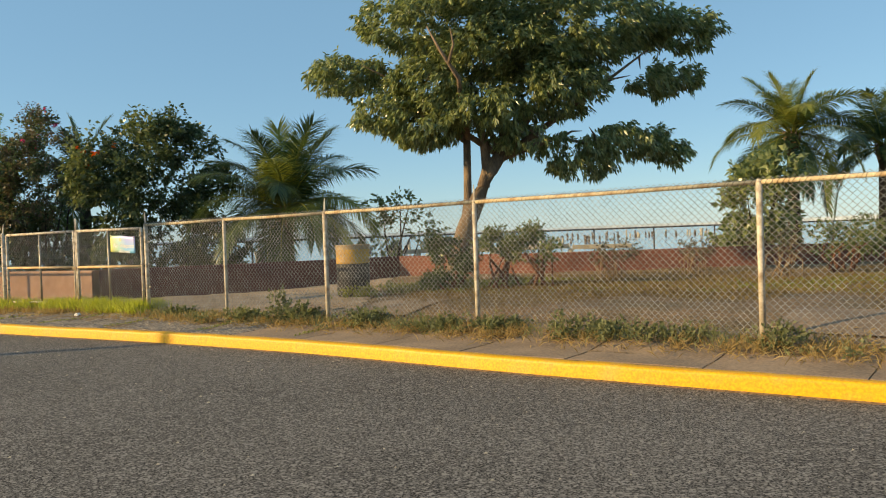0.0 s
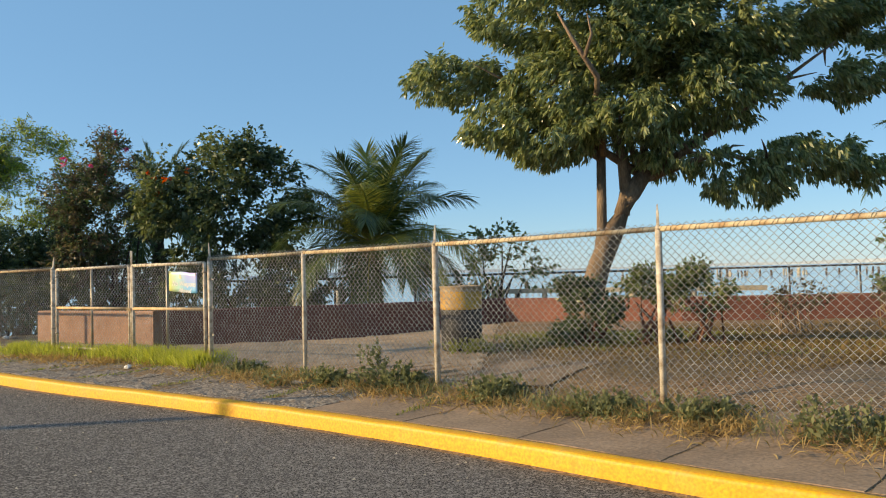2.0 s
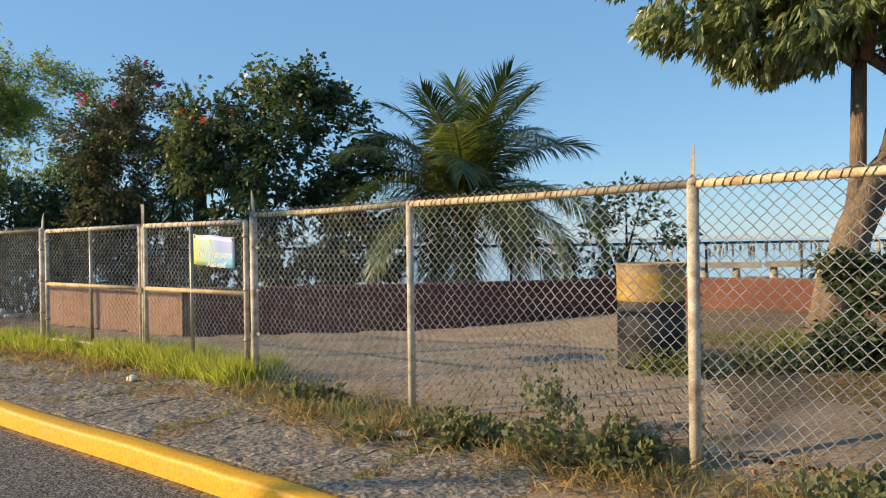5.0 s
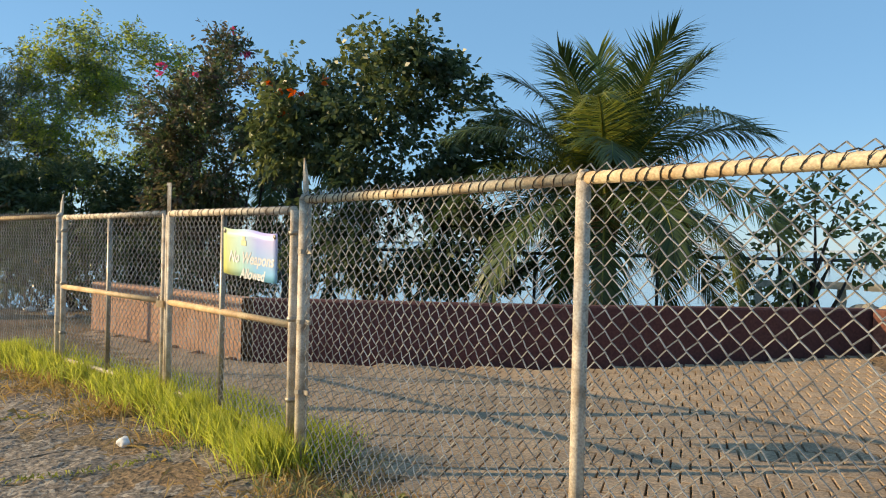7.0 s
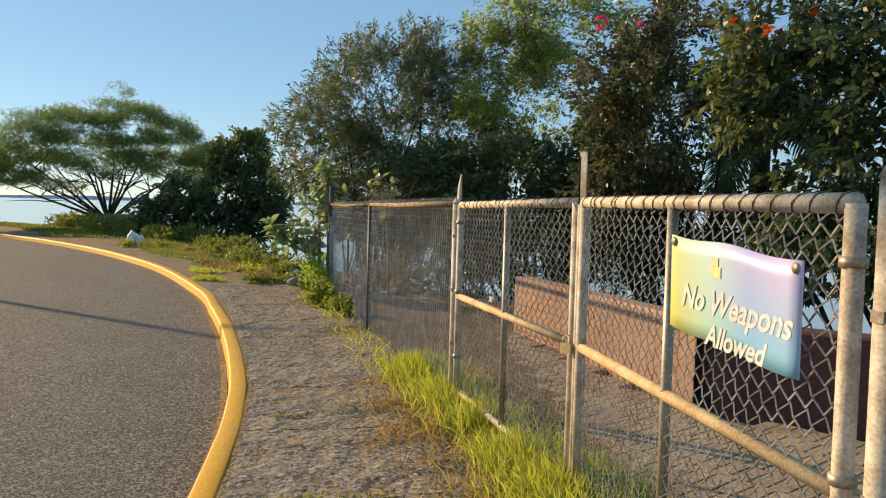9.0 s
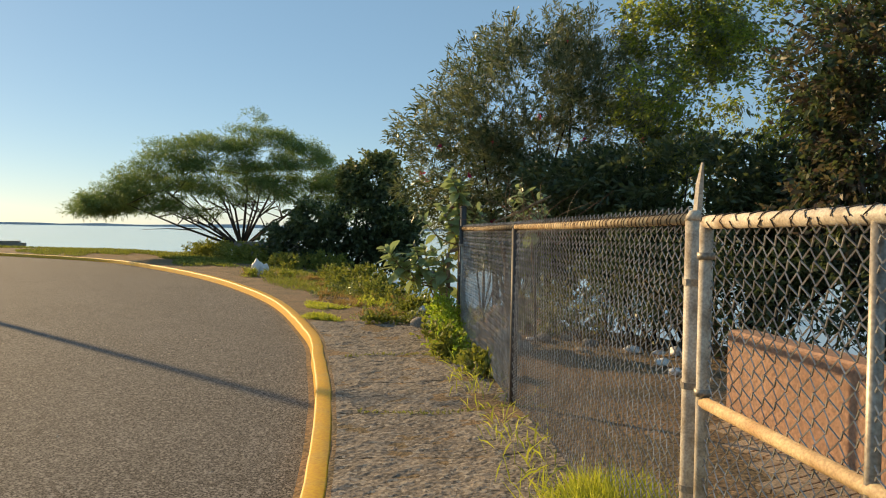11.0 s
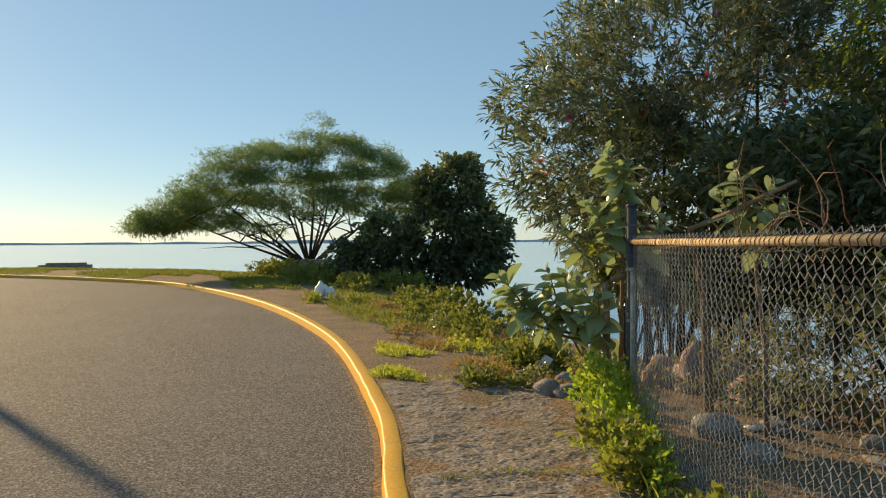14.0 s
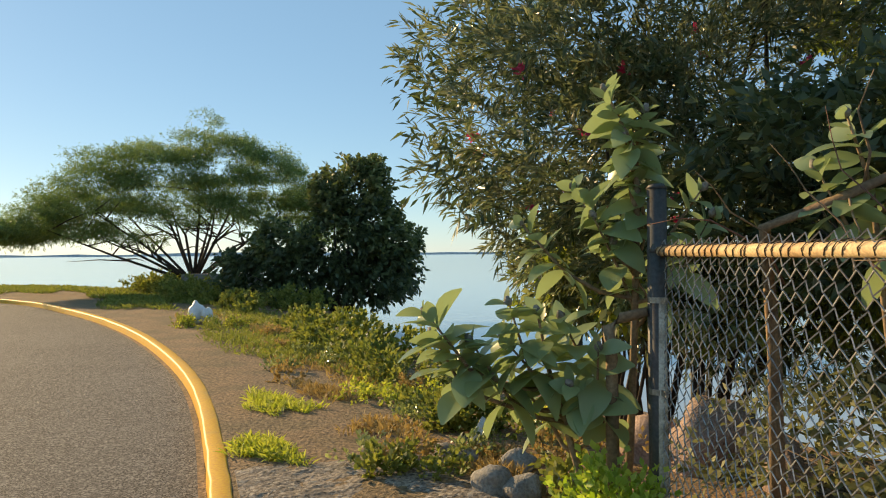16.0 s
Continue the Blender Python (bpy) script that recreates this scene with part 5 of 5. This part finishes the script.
# giant milkweed at the fence corner: large paired leaves on pale stems
def big_leaf(L, W, curl):
    b = Build()
    rows = 6
    for i in range(rows + 1):
        u = i / rows
        w = W * math.sin(math.pi * min(1, u * 0.92 + 0.06)) ** 0.8 * (1 - 0.15 * u)
        y, z = L * u, -curl * L * u * u
        b.v += [Vector((-w, y, z + 0.22 * w)), Vector((0, y, z)), Vector((w, y, z + 0.22 * w))]
    for i in range(rows):
        for k in range(2):
            a = i * 3 + k
            b.f.append((a, a + 1, a + 4, a + 3))
    return b.done("leaf", L_MILK)


LEAVES = [big_leaf(0.19, 0.067, 0.2), big_leaf(0.18, 0.064, 0.35), big_leaf(0.15, 0.056, 0.05), big_leaf(0.20, 0.07, 0.45)]


def milkweed(at, shoots, seed, label, size=1.0):
    """Branching stems from one root; each shoot (tip, lean, pairs) ends in crossed pairs of leaves."""
    rng = random.Random(seed)
    th = thing("milkweed", label, "shrub", "milkweed shrubs", at)
    root = Vector(at)
    main = None
    for tip, lean, pairs in shoots:
        t = Vector(tip) - root
        d = (Vector((lean[0], lean[1], 0.75)) + Vector((rng.uniform(-.12, .12), rng.uniform(-.12, .12), 0))).normalized()
        knee = t - d * 0.3
        if main is None:
            P = [Vector((0, 0, -0.05)), Vector((knee.x * 0.3 + 0.03, knee.y * 0.3, knee.z * 0.4)), Vector((knee.x * 0.8, knee.y * 0.8 + 0.02, knee.z * 0.8)), knee, t]
            main = P[:4]
            stem = part("stem", Build().tube(P, [0.021, 0.018, 0.015, 0.011, 0.005], 7).done("stem", TWIG), th)
        else:
            z = max(0.12, min(knee.z - 0.12, main[3].z))
            k = 0 if z < main[1].z else 1 if z < main[2].z else 2
            q = main[k].lerp(main[k + 1], (z - main[k].z) / (main[k + 1].z - main[k].z))
            stem = part("stem", Build().tube([q, q.lerp(knee, 0.5) + Vector((0, 0, -0.03)), knee, t], [0.011, 0.010, 0.009, 0.004], 6).done("stem", TWIG), th)
        turn = rng.uniform(0, 3.14)
        for i in range(pairs):
            u = i / (pairs - 1)
            p = t - d * (0.3 * (1 - u)) + Vector((rng.uniform(-.012, .012), rng.uniform(-.012, .012), 0))
            az = turn + (i % 2) * math.pi / 2 + rng.uniform(-0.4, 0.4)
            for s in (0, math.pi):
                me = LEAVES[rng.randrange(4)]
                tilt = -0.5 + 1.5 * u + rng.uniform(-0.3, 0.3)
                q = d.to_track_quat("Z", "Y").to_matrix().to_4x4() if u > 0.45 else Matrix.Identity(4)
                m = Matrix.Translation(p) @ q @ Euler((tilt, rng.uniform(-.6, .6), az + s), "XYZ").to_matrix().to_4x4() @ Matrix.Scale(size * rng.uniform(0.7, 1.2) * (1 - 0.45 * u ** 4), 4)
                part("leaf", me, stem, at=m)
        part("flower_head", Build().tube([t, t + d * 0.02, t + d * 0.045], [0.01, 0.022, 0.008], 7).done("flower_head", STONE), stem)
    return th


milkweed((-15.32, 18.79, 0.15), [((-15.20, 18.58, 2.30), (-0.3, -0.2), 11), ((-15.08, 18.69, 2.2), (0.2, 0.1), 9), ((-15.14, 18.63, 2.1), (0.0, -0.3), 10), ((-15.10, 18.65, 1.98), (0.1, -0.3), 9), ((-15.35, 18.53, 1.88), (-0.4, -0.2), 9),
          ((-15.25, 18.55, 1.74), (-0.2, -0.3), 6), ((-15.56, 18.39, 1.72), (-0.6, -0.3), 7), ((-14.94, 18.89, 1.86), (0.4, 0.2), 6), ((-14.86, 18.85, 1.74), (0.5, 0.1), 7), ((-15.20, 18.63, 1.62), (-0.2, -0.4), 6)],
         61, "giant milkweed with broad grey green leaves at the fence corner", 0.88)
milkweed((-15.2, 18.5, 0.15), [((-15.35, 18.3, 1.32), (0.0, -0.2), 8), ((-15.62, 17.9, 1.32), (-0.4, -0.3), 9), ((-15.7, 17.98, 1.22), (-0.6, 0.0), 7), ((-15.45, 18.2, 1.2), (-0.3, -0.4), 7), ((-15.5, 18.05, 1.2), (-0.2, -0.5), 8), ((-15.2, 18.36, 1.02), (0.2, -0.9), 7),
          ((-15.42, 18.2, 1.36), (-0.2, -0.1), 6), ((-15.14, 18.46, 1.17), (0.2, -0.3), 7), ((-15.3, 18.4, 1.3), (0.1, -0.5), 8), ((-15.55, 18.3, 1.05), (-0.5, -0.4), 6)],
         62, "low milkweed with broad pale leaves outside the fence", 1.12)
milkweed((-14.3, 19.3, 0.15), [((-14.4, 19.1, 2.12), (-0.1, -0.2), 8), ((-14.5, 19.05, 1.92), (-0.3, -0.3), 7), ((-14.1, 19.2, 1.8), (0.4, 0), 6), ((-14.25, 19.3, 2.0), (0.2, 0.2), 6)], 63, "milkweed stem with pale leaves behind the fence")
bare = thing("bare_branch", "thick bare pale branch reaching over the fence", "branch", at=(-14.85, 19.3, 0.15))
part("limb", Build().tube([(0, 0, 0), (0.05, -0.1, 1.0), (0.2, -0.38, 1.54), (0.4, -0.22, 1.64), (0.62, -0.15, 1.74), (0.85, -0.05, 1.85)], [0.04, 0.032, 0.026, 0.022, 0.018, 0.012], 8).done("limb", TWIG), bare)
part("twig", Build().tube([(0.5, -0.18, 1.69), (0.55, -0.22, 1.82), (0.52, -0.25, 1.98), (0.6, -0.28, 2.12)], [0.008, 0.006, 0.004, 0.002], 5).done("twig", TWIG), bare)
part("twig", Build().tube([(0.45, -0.2, 1.67), (0.5, -0.26, 1.58), (0.56, -0.3, 1.5)], [0.007, 0.005, 0.003], 5).done("twig", TWIG), bare)
bent = thing("bent_stem", "bent brown woody stem tied to the corner post", "branch", at=(-15.05, 18.6, 0.15))
part("limb", Build().tube([(-0.1, -0.05, 0), (-0.09, -0.06, 0.6), (-0.07, -0.08, 0.98), (-0.08, -0.09, 1.12), (-0.03, -0.06, 1.16), (0.06, 0.0, 1.19)], [0.035, 0.03, 0.026, 0.026, 0.024, 0.02], 8).done("limb", TWIG), bent)
corner = thing("corner_post", "dark weathered corner post taller than the fence", "post", at=(-14.97, 18.64, 0))
part("post", Build().tube([(0, 0, 0), (0, 0, 1.86)], 0.042, 12).done("post", DARKPIPE), corner)
part("cap", Build().tube([(0, 0, 1.86), (0, 0, 1.88)], [0.046, 0.03], 12).done("cap", DARKPIPE), corner)
part("old_pipe", Build().tube([(0.07, -0.05, 0.0), (0.06, -0.045, 1.4)], 0.022, 8).done("old_pipe", CREAM), corner, "thin cream pipe wired to the post")

# dry thorny twigs caught on the left fence
tw = thing("dry_branches", "bare dry thorny branches lying over the fence rail", "branches", at=(-13.2, 17.95, 1.4))
trng = random.Random(77)
for i in range(34):
    p = Vector((trng.uniform(-1.3, 1.5), 0, trng.uniform(0.05, 0.25)))
    p.y = -p.x * 0.49 + trng.uniform(0.1, 0.45)
    P = [p]
    d = Vector((trng.uniform(-1, 1), trng.uniform(-0.5, 0.5), trng.uniform(0.5, 1.3))).normalized()
    for k in range(5):
        d = (d + Vector((trng.uniform(-.5, .5), trng.uniform(-.4, .4), trng.uniform(-.5, .25)))).normalized()
        P.append(P[-1] + d * trng.uniform(0.08, 0.17))
    part("twig", Build().tube(P, [0.0045, 0.004, 0.0035, 0.003, 0.002, 0.0012], 5).done("twig", REDTWIG if i % 3 == 0 else TWIG), tw)

# gutter dirt, litter, pebbles and grass in the joints
gut = new("gutter_dirt", strip("gutter_dirt", [[(x + n[0] * a, y + n[1] * a, z) for (x, y), n in zip(KL, KN)] for a, z in ((-0.05, 0.002), (-0.025, 0.004), (0.004, 0.009))], EARTH))
tagged(gut, "thin brown dirt gathered along the kerb", "dirt", kind="stuff")
peb = Build()
pr = random.Random(91)
for k in range(1700):
    x = pr.uniform(-24, 6)
    i = int(np.abs(KL[:, 0] - x).argmin())
    d = 5.5 * pr.random() ** 1.3 + 0.05
    px, py, s = KL[i][0] - KN[i][0] * d, KL[i][1] - KN[i][1] * d, 0.003 + 0.011 * pr.random() ** 3
    q = len(peb.v)
    peb.v += [Vector((px - s, py - s * 0.6, 0)), Vector((px + s, py - s * 0.5, 0)), Vector((px + s * 0.4, py + s, 0)), Vector((px, py, s * 0.8))]
    peb.f += [(q, q + 1, q + 3), (q + 1, q + 2, q + 3), (q + 2, q, q + 3)]
tagged(new("pebbles", peb.done("pebbles", PALECONC, False)), "small pale pebbles and grit on the road", "pebbles", kind="stuff")
joint = []
for x0 in (-2.2, -3.6, -5.2, -6.6, -7.9, -9.2, -12.3, -14.9):
    i = int(np.abs(KL[:, 0] - x0).argmin())
    for k in range(170):
        d = 0.35 + 1.5 * pr.random()
        w = pr.gauss(0, 0.02) + 0.06 * math.sin(d * 5 + x0)
        joint.append((KL[i][0] + KN[i][0] * d + KT[i][0] * w, KL[i][1] + KN[i][1] * d + KT[i][1] * w))
joint = np.array(joint)
blades("joint_grass", np.column_stack([joint, land_z(joint[:, 0], joint[:, 1]) - 0.01]), 0.055, 0.011, L_WEED, "short grass growing in the pavement cracks", "grass", 53, 0.8)
boulder("litter", (-6.3, 13.6, lz(-6.3, 13.6)), (0.06, 0.045, 0.035), WHITE, "crumpled pale drink can in the grass by the gate", "litter", 301)
boulder("litter", (-4.15, 12.55, lz(-4.15, 12.55)), (0.10, 0.05, 0.035), WHITE, "crumpled white litter at the fence foot", "litter", 302)
boulder("litter", (-3.3, 11.75, lz(-3.3, 11.75)), (0.12, 0.06, 0.03), STONE, "flat grey scrap at the fence foot", "litter", 303)


# ---- pavement slabs, path slabs and plaza pavers ----
arc = np.concatenate([[0], np.cumsum(np.linalg.norm(np.diff(KL, axis=0), axis=1))])
def at_arc(s):
    x, y = np.interp(s, arc, KL[:, 0]), np.interp(s, arc, KL[:, 1])
    nx_, ny_ = np.interp(s, arc, KN[:, 0]), np.interp(s, arc, KN[:, 1])
    return x, y, nx_, ny_


pave = new("pavement")
tagged(pave, "cracked grey concrete pavement slabs beside the kerb", "pavement", kind="structure")
vrng = random.Random(19)
s0 = float(arc[np.abs(KL[:, 0] - 8.0).argmin()])
s1 = float(arc[np.abs(KL[:, 0] + 17.2).argmin()])
s_old = float(arc[np.abs(KL[:, 0] + 2.6).argmin()])
s = s0
while s < s1:
    L = 1.22 + vrng.uniform(-0.06, 0.06)
    b = Build()
    tilt, twist = vrng.uniform(-0.004, 0.004), vrng.uniform(-0.003, 0.003)
    nu, nv = (8, 8) if s < s_old else (30, 34)
    far_d = 1.62 + vrng.uniform(-0.06, 0.06)
    for i in range(nu + 1):
        for k in range(nv + 1):
            u, v = i / nu, k / nv
            g_ = 0.009 if s < s_old else 0.01
            ss = s + g_ + (L - 2 * g_) * u
            d = 0.185 + (far_d - 0.185) * v
            x, y, nx_, ny_ = at_arc(ss)
            px, py = x + nx_ * d, y + ny_ * d
            edge = (0.003 if s < s_old else 0.0015) if (i in (0, nu) or k in (0, nv)) else 0.0
            z = 0.146 + (lz(px, py) - 0.15) + tilt * (u - 0.5) + twist * (v - 0.5) + 0.01 * noise.noise(Vector((px * 2, py * 2, 0))) - edge
            if s >= s_old:
                z += 0.013 * noise.noise(Vector((px * 6.5, py * 6.5, 3))) + 0.009 * noise.noise(Vector((px * 17, py * 17, 7))) - 0.02 * max(0.0, noise.noise(Vector((px * 1.7, py * 1.7, 9))) - 0.15)
            jx = vrng.uniform(-0.012, 0.012) if i in (0, nu) else 0.0
            b.v.append(Vector((px + jx, py, z)))
    n1 = nv + 1
    for i in range(nu):
        for k in range(nv):
            a = i * n1 + k
            b.f.append((a, a + 1, a + n1 + 1, a + n1))
    rimv = [k for k in range(n1)] + [i * n1 + nv for i in range(1, nu + 1)] + [nu * n1 + k for k in range(nv - 1, -1, -1)] + [i * n1 for i in range(nu - 1, 0, -1)]
    base = len(b.v)
    b.v += [b.v[r] - Vector((0, 0, 0.06)) for r in rimv]
    for q in range(len(rimv)):
        r2 = (q + 1) % len(rimv)
        b.f.append((rimv[r2], rimv[q], base + q, base + r2))
    part("slab", b.done("slab", CONCRETE if s < s_old else ROUGHCONC, False), pave)
    s += L

fu = Vector((FENCE[4][0] - FENCE[2][0], FENCE[4][1] - FENCE[2][1], 0)).normalized()   # along the fence, towards the gate
fn = Vector((-fu.y, fu.x, 0))
if fn.y < 0:
    fn = -fn
f0 = Vector((FENCE[4][0], FENCE[4][1], 0))
path = new("path")
tagged(path, "pale concrete path slabs just inside the fence", "path", kind="structure")
for i in (0, 1, 2, 7):
    b = Build()
    u0 = -9.2 + i * 1.15
    for j in range(5):
        for k in range(5):
            p = f0 + fu * (u0 + 1.12 * j / 4) + fn * (0.28 + 1.1 * k / 4)
            b.v.append(Vector((p.x, p.y, lz(p.x, p.y) + 0.008 + 0.003 * noise.noise(p * 3))))
    for j in range(4):
        for k in range(4):
            a = j * 5 + k
            b.f.append((a, a + 1, a + 6, a + 5))
    part("slab", b.done("slab", CONCRETE), path)

plaza = new("plaza")
tagged(plaza, "brown clay brick paved plaza inside the fence", "paving", kind="structure")


def brick_mesh(w, l):
    b = Build()
    for z, e in ((-0.05, 0), (0.0048, 0), (0.006, 0.0016)):
        b.v += [Vector((sx * (w / 2 - e), sy * (l / 2 - e), z)) for sx, sy in ((-1, -1), (1, -1), (1, 1), (-1, 1))]
    for r in range(2):
        for i in range(4):
            a, c = r * 4 + i, r * 4 + (i + 1) % 4
            b.f.append((a, c, c + 4, a + 4))
    b.f.append((8, 9, 10, 11))
    return b


PW, PL = 0.107, 0.26
bk = brick_mesh(PW - 0.012, PL - 0.012)
brick_me = bk.done("brick", PAVER, False)
spots = []
wall_y = lambda x: np.interp(x, [p[0] for p in WALL], [p[1] for p in WALL])
for i in range(-100, 0):
    for k in range(0, 32):
        p = Vector((-1.2 + (i + (0.5 if k % 2 else 0)) * PW, 10.9 + (k + 0.5) * PL, 0))
        d, e = (p - f0).dot(fn), (p - f0).dot(fu)
        if d < 0.2 or p.y > wall_y(p.x) - 0.22 or p.x < -10.4:
            continue
        spots.append((d + abs(e - 2.2) * 0.3, p))
spots.sort(key=lambda q: q[0])
rest = Build()
zs = land_z(np.array([p.x for _, p in spots]), np.array([p.y for _, p in spots]))
for n, (_, p) in enumerate(spots):
    z = float(zs[n]) + vrng.uniform(-0.001, 0.001) - 0.008
    m = Matrix.Translation((p.x, p.y, z)) @ Euler((vrng.uniform(-.003, .003), vrng.uniform(-.003, .003), vrng.uniform(-.02, .02))).to_matrix().to_4x4()
    if n < 300:
        part("brick", brick_me, plaza, at=m)
    else:
        base = len(rest.v)
        rest.v += [m @ v for v in bk.v]
        rest.f += [tuple(base + q for q in f) for f in bk.f]
part("brick_field", rest.done("brick_field", PAVER, False), plaza, kind="stuff")
